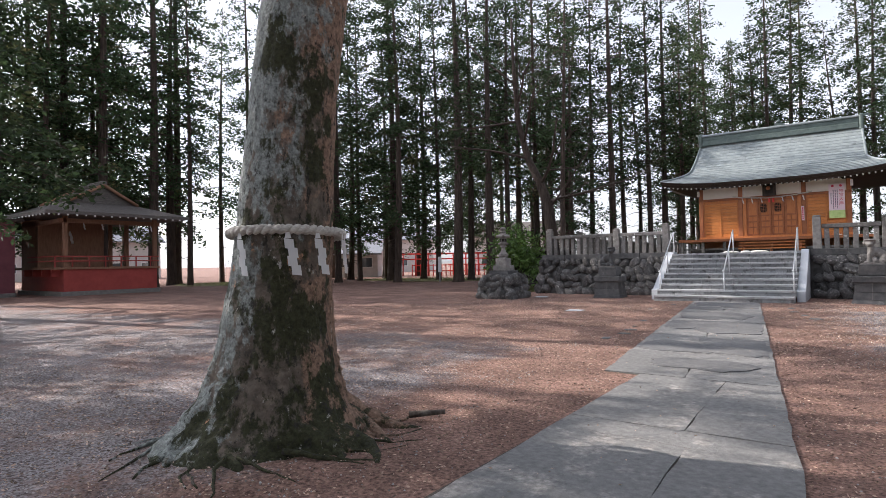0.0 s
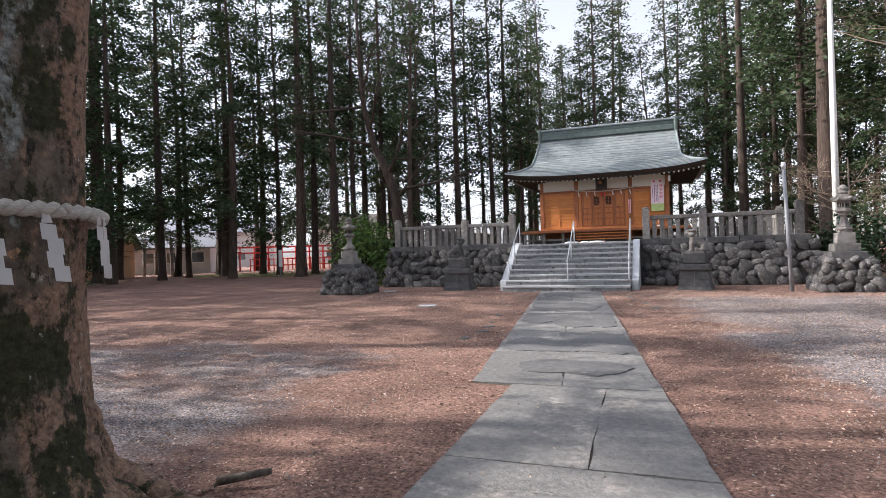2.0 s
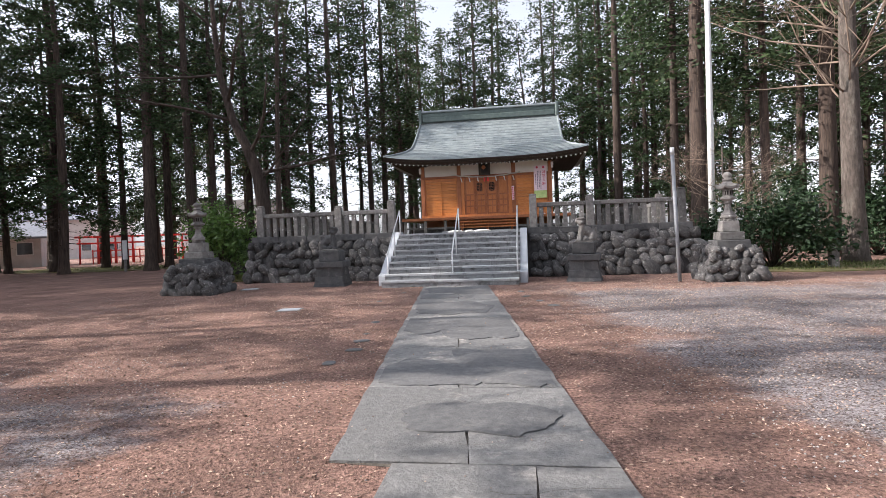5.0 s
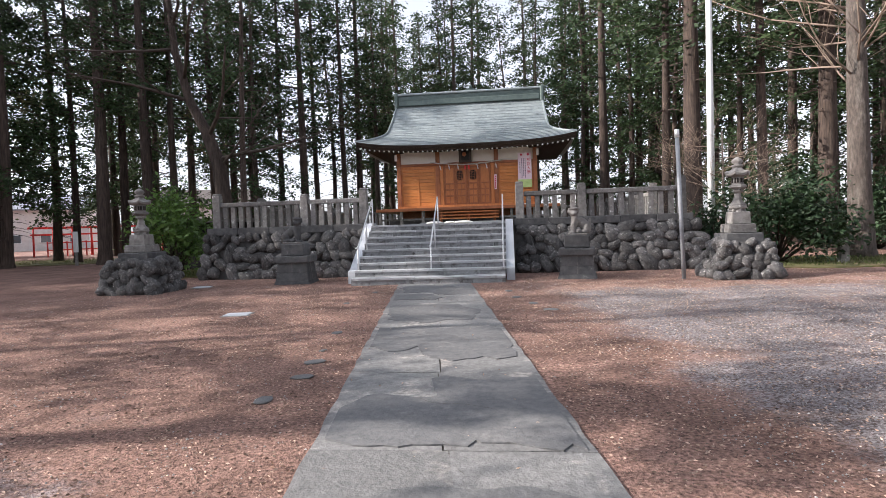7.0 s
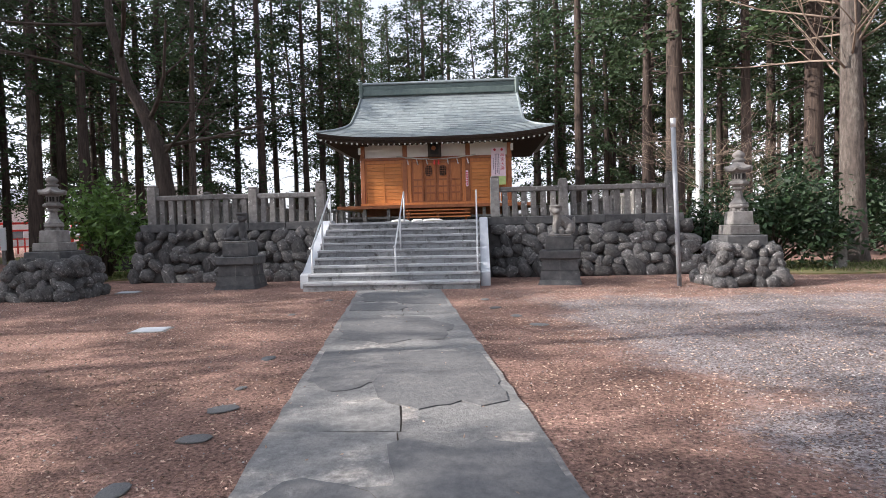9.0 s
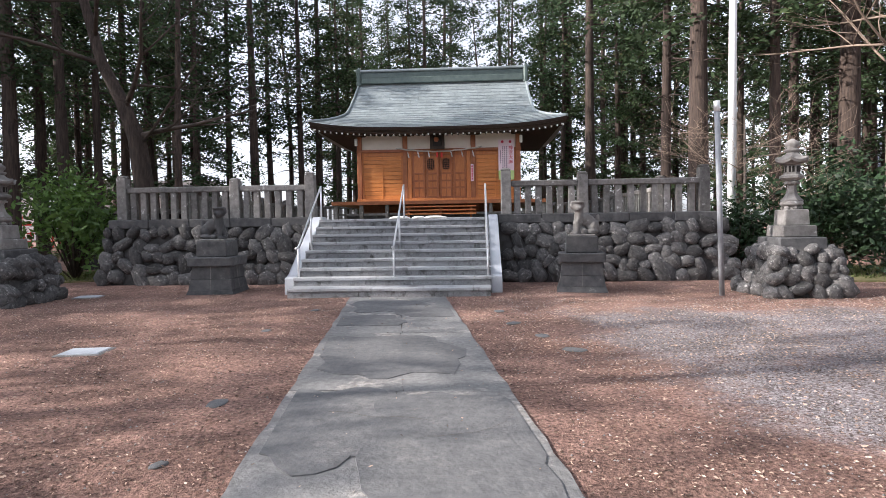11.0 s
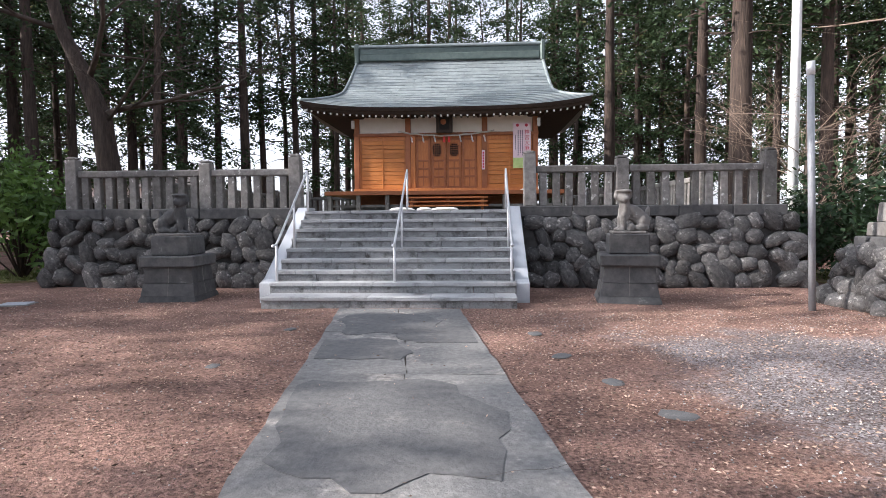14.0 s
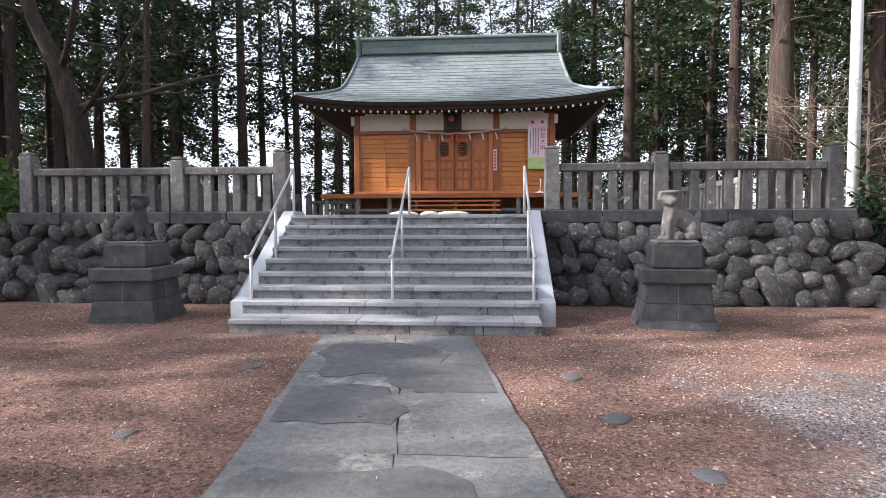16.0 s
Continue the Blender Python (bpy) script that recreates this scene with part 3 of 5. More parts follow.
def handrail(x):
    h = thing("handrail", "slim stainless steel handrail standing on the stone steps", "handrail", (x, 0, 0), group="stair handrails")
    y0, y1 = 0.02, 1.85
    part("post", tube([(0, y0, step_rise(1)), (0, y0, 0.95)], 0.021, 10, M_STEEL), None, h)
    ym = 0.98
    part("post", tube([(0, ym, step_rise(5)), (0, ym, 0.95 + (ym - y0) * 0.74)], 0.021, 10, M_STEEL), None, h)
    part("post", tube([(0, y1, TOP), (0, y1, 0.93 + (y1 - y0) * 0.74)], 0.021, 10, M_STEEL), None, h)
    part("rail", tube([(0, y0 - 0.16, 0.935), (0, y0 - 0.02, 0.945), (0, y0 + 0.06, 0.99), (0, y1, 0.95 + (y1 - y0) * 0.74)], 0.021, 10, M_STEEL), None, h)
    part("end_cap", tube([(0, y0 - 0.165, 0.935), (0, y0 - 0.13, 0.937)], 0.027, 10, M_STEEL), None, h)


for hx in (-1.93, 0.03, 1.93):
    handrail(hx)


# ---- retaining walls ----
def build_retaining(sign):
    w = thing("retaining_wall_1" if sign < 0 else "retaining_wall_2", "dark rounded field stones set in mortar with a stone coping", "retaining wall", kind="structure")
    rng = random.Random(21 + sign)
    xa, xb = (-7.35, -2.23) if sign < 0 else (2.23, 7.35)
    bm = bmesh.new()
    add_box(bm, xa, xb, 2.28, 2.62, -0.05, 1.48)
    for v in bm.verts:
        if v.co.z < 0 and v.co.y < 2.4:
            v.co.y -= 0.22
        if v.co.z < 0 and abs(v.co.x) > 5:
            v.co.x += 0.2 * sign
    part("core", bm, M_MORTAR, w)

    def front(x, z):
        return (x + (0.22 * sign * (1 - z / 1.5) if abs(x) > 6.9 else 0), 2.06 + 0.2 * z / 1.5, z), 0

    lay_stones(w, xa - (0.2 if sign < 0 else 0), xb + (0.2 if sign > 0 else 0), 0.0, 1.36, front, 5, rng, 0.38)

    def side(x, z):
        return (sign * (7.5 - 0.15 * z / 1.5), x, z), 90

    part("side_core", box(*sorted((sign * 7.22, sign * 7.36)), 2.6, 20.0, -0.05, 1.48, 0), M_MORTAR, w)
    lay_stones(w, 2.3, 9.0, 0.0, 1.32, side, 5, rng, 0.4)
    n = 5
    for i in range(n):
        a, b = xa + (xb - xa) * i / n, xa + (xb - xa) * (i + 1) / n
        part("coping", box(a + 0.003, b - 0.003, 2.16, 2.62, 1.38, 1.60, 0.02), M_DARKSTONE, w)
    part("coping", box(*sorted((sign * 7.03, sign * 7.45)), 2.62, 20.0, 1.38, 1.60, 0.02), M_DARKSTONE, w)


build_retaining(-1)
build_retaining(1)


def stone_fence(origin, rz, length, posts):
    """A row of stone balusters between posts, along local +x from the origin."""
    f = thing("stone_fence", "weathered grey stone fence with square posts and balusters", "fence", origin, rz, group="stone fences round the terrace")
    rng = random.Random(int(length * 10) + rz)
    for i, p in enumerate(posts):
        h = 1.10 if i in (0, len(posts) - 1) else 0.99
        bm = frustum(0.25, 0.25, 0.23, 0.23, 0.0, h - 0.06)
        add_box(bm, -0.115, 0.115, -0.115, 0.115, h - 0.062, h, 0.045)
        part("post", bm, M_FENCE, f, at=pose(p, 0, 0, rng.uniform(-0.8, 0.8), rng.uniform(-0.8, 0.8), 0))
    for a, b in zip(posts, posts[1:]):
        part("top_rail", box(a + 0.12, b - 0.12, -0.09, 0.09, 0.66, 0.80, 0.02), M_FENCE, f)
        n = max(1, round((b - a) / 0.27))
        bal = to_mesh(frustum(0.15, 0.13, 0.14, 0.12, 0, 0.665, 0.01), M_FENCE)
        for k in range(1, n):
            part("baluster", bal, None, f, at=pose(a + (b - a) * k / n + rng.uniform(-0.01, 0.01), 0, 0, 0, rng.uniform(-1, 1), rng.uniform(-3, 3)))


stone_fence((-7.18, 2.40, 1.60), 0, 4.86, (0.12, 2.98, 4.86))
stone_fence((2.32, 2.40, 1.60), 0, 4.86, (0.12, 1.93, 4.75))
stone_fence((-7.06, 2.62, 1.60), 90, 14, (3.0, 6.0, 9.0, 12.0, 15.0))
stone_fence((7.06, 2.62, 1.60), 90, 14, (3.0, 6.0, 9.0, 12.0, 15.0))
stone_fence((-6.9, 17.9, 1.60), 0, 13, (0.3, 3.5, 6.9, 10.2, 13.5))


# ---- shrine hall ----
CX = 0.39


def roof_point(u, v):
    """The front roof slope: u from -1 to 1 across, v from 0 at the eave to 1 at the ridge."""
    if v < 0.42:
        half = 3.52 + 0.97 * (1 - v / 0.42) ** 1.35
    else:
        half = 3.52 - 0.12 * (v - 0.42) / 0.58
    up = 0.26 * abs(u) ** 3.5 * max(0.0, 1 - v / 0.45)
    return Vector((CX + u * half, 8.55 + 3.83 * v, 4.76 + up + 2.55 * (0.52 * v + 0.48 * v * v)))


def build_shrine():
    s = thing("shrine_hall", "orange wooden shrine hall with a patinated copper roof", "shrine", kind="")
    y = 9.5
    # plinth, stone slab and veranda
    part("foundation", box(-2.9, 3.7, 9.0, 15.8, TOP - 0.02, 1.75, 0.02), M_DARKSTONE, s)
    part("veranda_floor", box(-3.3, 4.13, 8.42, 16.0, 2.10, 2.20, 0.01), M_BEAM, s)
    part("veranda_edge", box(-3.33, 4.16, 8.37, 8.47, 2.09, 2.215, 0.01), M_BEAM, s)
    for i in range(9):
        x = -3.2 + i * 0.905
        if -0.9 < x < 1.5:
            continue
        part("veranda_post", box(x - 0.06, x + 0.06, 8.45, 8.57, TOP - 0.02, 2.10, 0.008), M_FENCE, s)
    part("veranda_tie", box(-3.25, -0.7, 8.49, 8.54, 1.72, 1.80, 0.004), M_FENCE, s)
    part("veranda_tie", box(1.75, 4.05, 8.49, 8.54, 1.72, 1.80, 0.004), M_FENCE, s)
    for k in range(3):
        part("wooden_step", box(-0.75, 1.72, 7.95 + 0.16 * k, 8.35 + 0.02 * k, 1.72 + 0.13 * k, 1.765 + 0.13 * k, 0.006), M_DOORWOOD, s)
        for x in (-0.6, 0.5, 1.55):
            part("step_support", box(x - 0.04, x + 0.04, 8.0 + 0.16 * k, 8.3, TOP if k == 0 else 1.76 + 0.13 * (k - 1), 1.72 + 0.13 * k, 0.004), M_BEAM, s)
    part("threshold_slab", box(-1.3, 2.1, 6.9, 7.9, TOP - 0.02, 1.60, 0.015), M_STEP, s)
    # body
    part("core_wall", box(-2.5, 3.24, y + 0.08, 15.2, 1.7, 4.75, 0), M_BEAM, s)
    for x in (-2.52, -0.84, 1.64, 3.26):
        part("column", box(x - 0.085, x + 0.085, y - 0.07, y + 0.1, 2.2, 4.72, 0.012), M_BEAM, s)
        part("column_bracket", box(x - 0.26, x + 0.26, y - 0.2, y + 0.06, 4.60, 4.74, 0.04), M_EAVE, s)
    part("sill_beam", box(-2.62, 3.36, y - 0.10, y + 0.06, 2.2, 2.34, 0.01), M_DOORWOOD, s)
    part("lintel_beam", box(-2.62, 3.36, y - 0.09, y + 0.06, 4.03, 4.13, 0.01), M_BEAM, s)
    part("head_beam", box(-2.75, 3.5, y - 0.06, y + 0.06, 4.66, 4.80, 0.01), M_EAVE, s)
    for a, b in ((-2.43, -0.93), (-0.75, 1.55), (1.73, 3.17)):
        part("plaster_panel", box(a, b, y, y + 0.06, 4.13, 4.67, 0), M_PLASTER, s)
    for a, b in ((-2.435, -0.925), (1.725, 3.175)):
        part("panel_frame", box(a, b, y - 0.01, y + 0.06, 3.90, 4.03, 0.006), M_DOORWOOD, s)
        n = 11
        h = (3.90 - 2.34) / n
        for k in range(n):
            part("board", box(a + 0.06, b - 0.06, y + 0.005, y + 0.07, 2.34 + k * h + 0.004, 2.34 + (k + 1) * h - 0.005, 0.006), M_ORANGE, s)
        part("batten", box((a + b) / 2 - 0.022, (a + b) / 2 + 0.022, y - 0.016, y + 0.05, 2.34, 3.9, 0.005), M_ORANGE, s)
        for e in (a + 0.03, b - 0.03):
            part("batten", box(e - 0.03, e + 0.03, y - 0.02, y + 0.05, 2.34, 3.9, 0.005), M_DOORWOOD, s)
    # doors
    part("door_frame", box(-0.75, -0.60, y - 0.05, y + 0.06, 2.34, 4.03, 0.01), M_DOORWOOD, s)
    part("door_frame", box(1.40, 1.55, y - 0.05, y + 0.06, 2.34, 4.03, 0.01), M_DOORWOOD, s)
    for k in range(4):
        a = -0.6 + 0.5 * k
        d = part("door_leaf", box(a + 0.006, a + 0.494, y + 0.01, y + 0.06, 2.34, 4.03, 0.004), M_DOORWOOD, s)
        for e in (a + 0.05, a + 0.45):
            part("stile", box(e - 0.035, e + 0.035, y - 0.012, y + 0.02, 2.34, 4.03, 0.006), M_BEAM, d)
        for z in (2.38, 2.72, 2.98, 3.24, 3.92):
            part("door_rail", box(a + 0.086, a + 0.414, y - 0.011, y + 0.02, z - 0.03, z + 0.03, 0.006), M_BEAM, d)
        part("muntin", box(a + 0.235, a + 0.265, y - 0.009, y + 0.02, 2.41, 3.21, 0.005), M_BEAM, d)
    for wx in (0.11, 0.67):
        bm = bmesh.new()
        ring = []
        for i in range(24):
            t = 2 * math.pi * i / 24
            c, q = math.cos(t), math.sin(t)
            k = 1 / (abs(c) ** 4 + abs(q) ** 4) ** 0.25
            ring.append((0.135 * c * k, 0.20 * q * k))
        va = [bm.verts.new((x, -0.014, z)) for x, z in ring]
        bm.faces.new(va)
        ext = bmesh.ops.extrude_face_region(bm, geom=list(bm.faces))
        for e in ext["geom"]:
            if isinstance(e, bmesh.types.BMVert):
                e.co.y += 0.05
        wd = part("door_window", bm, M_BLACK, s, "rounded lattice window in the door", at=pose(wx - 0.02, y, 3.58))
        part("rim", tube([(x * 1.05, -0.02, z * 1.05) for x, z in ring + ring[:2]], 0.016, 6, M_BEAM), None, wd)
        for i in range(-1, 2):
            part("lattice_bar", box(i * 0.068 - 0.005, i * 0.068 + 0.005, -0.026, -0.012, -0.19, 0.19, 0), M_BEAM, wd)
        for i in range(-2, 3):
            part("lattice_bar", box(-0.128, 0.128, -0.029, -0.014, i * 0.07 - 0.005, i * 0.07 + 0.005, 0), M_BEAM, wd)
    # tablet under the eave
    tb = part("name_tablet", box(0.10, 0.62, y - 0.34, y - 0.24, 4.08, 4.74, 0.02), M_EAVE, s, "dark framed wooden tablet")
    part("tablet_face", box(0.20, 0.52, y - 0.355, y - 0.33, 4.18, 4.62, 0.01), M_BLACK, tb)
    part("tablet_crest", to_mesh(lathe([(0.02, -0.02), (0.09, 0), (0.09, 0.03), (0.02, 0.05)], 12), M_BEAM), None, tb, at=pose(0.33, y - 0.36, 4.42, 90, 0, 0))
    # roof: shingle courses, one piece each on the front
    rng = random.Random(5)
    part("roof_core", roof_shell(), M_COPPER, s)
    rows = 19
    for r in range(rows):
        v0, v1 = r / rows, (r + 1.25) / rows
        half = (roof_point(1, v0).x - CX)
        n = max(4, round(half * 2 / 0.56))
        us = [-1] + [-1 + 2 * (k + (0.5 if r % 2 else 0.02)) / n for k in range(1, n)] + [1]
        for a, b in zip(us, us[1:]):
            g = 0.004 / half
            quad = [roof_point(a + g, v0), roof_point(b - g, v0), roof_point(b - g, min(v1, 1)), roof_point(a + g, min(v1, 1))]
            up = [0.032, 0.032, 0.012, 0.012]
            top = [p + Vector((0, -0.3 * h, h)) for p, h in zip(quad, up)]
            bot = [p + Vector((0, 0, -0.01)) for p in quad]
            vs = top + bot
            part("shingle", raw_mesh(vs, [(0, 1, 2, 3), (0, 4, 5, 1), (1, 5, 6, 2), (3, 7, 4, 0)], M_COPPER), None, s)
    # verge rolls along the gable ends and eave rim
    for e in (-1, 1):
        part("verge_roll", tube([roof_point(e, v / 12) + Vector((0, 0, 0.05)) for v in range(13)], 0.05, 8, M_COPPER), None, s)
    rim = []
    for i in range(41):
        u = -1 + i / 20
        rim.append(roof_point(u, 0))
    vs, fs = [], []
    for p in rim:
        vs += [p + Vector((0, -0.02, 0.03)), p + Vector((0, 0.02, -0.07)), p + Vector((0, 0.5, -0.07)), p + Vector((0, 0.5, 0.05))]
    for i in range(40):
        for k in range(4):
            fs.append((4 * i + k, 4 * i + 4 + k, 4 * i + 4 + (k + 1) % 4, 4 * i + (k + 1) % 4))
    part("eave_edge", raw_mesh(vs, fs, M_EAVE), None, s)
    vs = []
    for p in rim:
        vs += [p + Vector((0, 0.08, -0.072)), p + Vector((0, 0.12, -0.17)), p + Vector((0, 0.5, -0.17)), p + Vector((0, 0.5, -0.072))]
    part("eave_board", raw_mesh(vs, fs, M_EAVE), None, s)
    # soffit, its colour already darkened for the shade beneath the roof
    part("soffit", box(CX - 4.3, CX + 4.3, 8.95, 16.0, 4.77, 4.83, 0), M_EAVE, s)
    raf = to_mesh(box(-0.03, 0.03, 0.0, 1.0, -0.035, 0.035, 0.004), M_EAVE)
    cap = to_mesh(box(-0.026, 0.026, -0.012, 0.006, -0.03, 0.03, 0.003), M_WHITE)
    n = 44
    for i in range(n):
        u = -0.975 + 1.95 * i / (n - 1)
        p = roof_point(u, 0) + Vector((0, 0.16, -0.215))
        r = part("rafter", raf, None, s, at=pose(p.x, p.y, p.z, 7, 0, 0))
        part("rafter_cap", cap, None, r, "white painted rafter end")
    for e in (-1, 1):
        part("corner_beam", box(-0.06, 0.06, -0.1, 1.9, -0.06, 0.06, 0.01), M_EAVE, s, at=pose(CX + e * 4.28, 8.8, 4.84, 3, 0, e * 44))
        part("corner_cap", box(-0.065, 0.065, -0.118, -0.095, -0.065, 0.065, 0.004), M_WHITE, s, at=pose(CX + e * 4.28, 8.8, 4.84, 3, 0, e * 44))
    # ridge
    zr = 7.28
    part("ridge_base", box(CX - 3.30, CX + 3.30, 12.05, 12.71, zr - 0.12, zr + 0.14, 0.03), M_RIDGE, s)
    part("ridge_body", box(CX - 3.34, CX + 3.34, 12.13, 12.63, zr + 0.14, zr + 0.36, 0.02), M_RIDGE, s)
    part("ridge_cap", box(CX - 3.42, CX + 3.42, 12.05, 12.71, zr + 0.36, zr + 0.46, 0.03), M_COPPER, s)
    for e in (-1, 1):
        part("ridge_end", box(-0.09, 0.09, -0.36, 0.36, -0.22, 0.52, 0.05), M_RIDGE, s, at=pose(CX + e * 3.40, 12.38, zr))
        part("ridge_horn", tube([(CX + e * 3.3, 12.38, zr + 0.46), (CX + e * 3.5, 12.38, zr + 0.47), (CX + e * 3.66, 12.38, zr + 0.54)], [0.07, 0.06, 0.025], 8, M_RIDGE), None, s)
    # small gable peak of the rear hall rising over the ridge
    bm = bmesh.new()
    pts = [(-0.95, 0), (0, 0.62), (0.95, 0)]
    va = [bm.verts.new((x, 0, z)) for x, z in pts]
    vb = [bm.verts.new((x, 3.4, z)) for x, z in pts]
    bm.faces.new(va)
    bm.faces.new(vb[::-1])
    for i in range(3):
        bm.faces.new((va[i], va[(i + 1) % 3], vb[(i + 1) % 3], vb[i]))
    part("rear_gable", bm, M_RIDGE, s, at=pose(CX + 0.05, 13.2, 7.55))
    part("gable_cap", tube([(CX + 0.05, 13.1, 8.16), (CX + 0.05, 16.6, 8.2)], 0.09, 8, M_RIDGE), None, s)


def roof_shell():
    """The closed roof body: four slopes, gable triangles and underside."""
    bm = bmesh.new()
    nu, nv = 24, 14
    for back in (0, 1):
        g = []
        for j in range(nv + 1):
            row = []
            for i in range(nu + 1):
                p = roof_point(-1 + 2 * i / nu, j / nv)
                if back:
                    p.y = 24.76 - p.y
                row.append(bm.verts.new(p))
            g.append(row)
        for j in range(nv):
            for i in range(nu):
                bm.faces.new((g[j][i], g[j][i + 1], g[j + 1][i + 1], g[j + 1][i]))
    for e in (-1, 1):
        lines = []
        for j in range(7):
            v = 0.42 * j / 6
            p = roof_point(e, v)
            lines.append([bm.verts.new((p.x, p.y + (24.76 - 2 * p.y) * k / 8, p.z - 0.26 * max(0.0, 1 - v / 0.45) * (1 - abs(1 - k / 4) ** 3))) for k in range(9)])
        for a, b in zip(lines, lines[1:]):
            for k in range(8):
                bm.faces.new((a[k], a[k + 1], b[k + 1], b[k]))
        tri = [roof_point(e, v) for v in (0.42, 0.6, 0.8, 1.0)]
        gx = CX + e * 3.36
        f = [bm.verts.new((gx, p.y, p.z)) for p in tri] + [bm.verts.new((gx, 24.76 - p.y, p.z)) for p in tri[-2::-1]]
        bm.faces.new(f)
    return bm


build_shrine()


def shide(parent, p, size, turn=0.0, label=""):
    """A zigzag paper streamer hanging from p."""
    vs, fs = [], []
    x = 0.0
    for k in range(4):
        w, h = 0.25 * size, 0.30 * size
        z = -k * 0.235 * size
        b = len(vs)
        y = -0.002 * k
        vs += [(x, y, z), (x + w, y, z - 0.03 * size), (x + w + 0.03 * size, y, z - h), (x + 0.03 * size, y, z - h + 0.03 * size)]
        fs.append((b, b + 1, b + 2, b + 3))
        x += (0.10, -0.015, 0.10, 0.0)[k] * size
    top = len(vs)
    vs += [(0.02 * size, 0, 0), (0.2 * size, 0, 0), (0.15 * size, 0, 0.16 * size), (0.05 * size, 0, 0.16 * size)]
    fs.append((top, top + 1, top + 2, top + 3))
    me = raw_mesh(vs, fs, M_PAPER)
    return part("paper_streamer", me, None, parent, label, at=pose(*p, 0, 0, turn))


rope = thing("shrine_rope", "thin straw rope with white paper streamers over the doors", "sacred rope", (0.4, 9.36, 4.06))
part("cord", tube([(-1.55 + 3.1 * i / 16, 0.01 * math.sin(i), 0.10 - 0.14 * math.sin(math.pi * i / 16) + 0.012 * math.sin(i * 2.4)) for i in range(17)], 0.026, 8, M_ROPE), None, rope)
for i, x in enumerate((-1.15, -0.78, -0.4, 0.42, 0.8, 1.2)):
    shide(rope, (x, -0.03, -0.06), 0.19, 0)
for x in (-0.06, 0.1):
    part("tassel", to_mesh(lathe([(0.012, 0), (0.035, -0.05), (0.045, -0.18), (0.02, -0.2)], 8), M_VERMIL), None, rope, "red tassel", at=pose(x, -0.03, -0.06))


def flat_text(words, size, material, parent, m, name="lettering"):
    cu = bpy.data.curves.new("t", "FONT")
    cu.body, cu.size, cu.align_x, cu.extrude = words, size, "CENTER", 0.001
    tmp = bpy.data.objects.new("t", cu)
    scene.collection.objects.link(tmp)
    me = bpy.data.meshes.new_from_object(tmp.evaluated_get(bpy.context.evaluated_depsgraph_get()))
    bpy.data.objects.remove(tmp)
    me.materials.clear()
    me.materials.append(material)
    return part(name, me, None, parent, at=m)


poster = thing("hanging_poster", "tall pink poster with red and dark writing and green foot", "poster", (2.83, 9.40, 2.96))
part("sheet", box(-0.28, 0.28, -0.006, 0.006, 0.33, 1.44, 0), M_POSTER, poster)
part("foot", box(-0.28, 0.28, -0.0065, 0.0065, 0.0, 0.33, 0), M_POSTER2, poster, "yellow-green printed foot")
for k, ch in enumerate("神宮大麻"):
    flat_text(ch, 0.17, M_RED, poster, pose(0.16, -0.009, 1.08 - 0.17 * k, 90, 0, 0))
for x, z0, z1 in ((0.02, 0.45, 1.2), (-0.05, 0.5, 1.2), (-0.12, 0.4, 1.2), (-0.2, 0.6, 1.05)):
    k = z1
    while k > z0:
        part("writing_bar", box(x - 0.015, x + 0.015, -0.010, -0.007, k - 0.05, k, 0), M_INK, poster)
        k -= 0.068
for x in (-0.14, 0.14):
    part("crest", to_mesh(lathe([(0.05, 0), (0.05, 0.003)], 12), M_RED), None, poster, at=pose(x, -0.007, 1.36, 90, 0, 0))
sign = thing("door_plate", "narrow white plate with dark writing on the column", "sign", (1.6, 9.405, 2.93))
part("plate", box(-0.05, 0.05, -0.008, 0.008, 0, 0.62, 0.003), M_POSTER, sign)
for k in range(6):
    part("writing_bar", box(-0.025, 0.025, -0.012, -0.0085, 0.05 + 0.09 * k, 0.115 + 0.09 * k, 0), M_RED, sign)
for lx in (-2.62, 3.36):
    lamp = thing("wall_lamp", "small white box lamp fixed on the corner column", "lamp", (lx, 9.38, 4.28), group="corner lamps")
    part("shade", box(-0.05, 0.05, -0.05, 0.05, 0, 0.26, 0.01), M_WHITE, lamp)
    part("bracket", box(-0.02, 0.02, 0.05, 0.06, 0.08, 0.2, 0), M_EAVE, lamp)
cone = thing("paper_stand", "small white stand on the veranda boards", "stand", (2.85, 8.75, 2.2))
part("dish", to_mesh(lathe([(0.14, 0), (0.15, 0.03), (0.05, 0.07), (0.02, 0.1)], 14), M_WHITE), None, cone)
part("stick", tube([(0, 0, 0.09), (0.01, 0, 0.42)], 0.012, 6, M_WHITE), None, cone)
for x, w in ((-0.2, 0.5), (0.7, 0.55), (0.28, 0.3)):
    ob = new("sand_bag", stone_mesh(31, M_WHITE))
    ob.matrix_basis = pose(x, 2.75, TOP + 0.025, 0, 0, 10) @ Matrix.Diagonal((w, 0.3, 0.09, 1))
    tagged(ob, "flat white bag lying at the head of the steps", "bag", "white bags on the terrace")


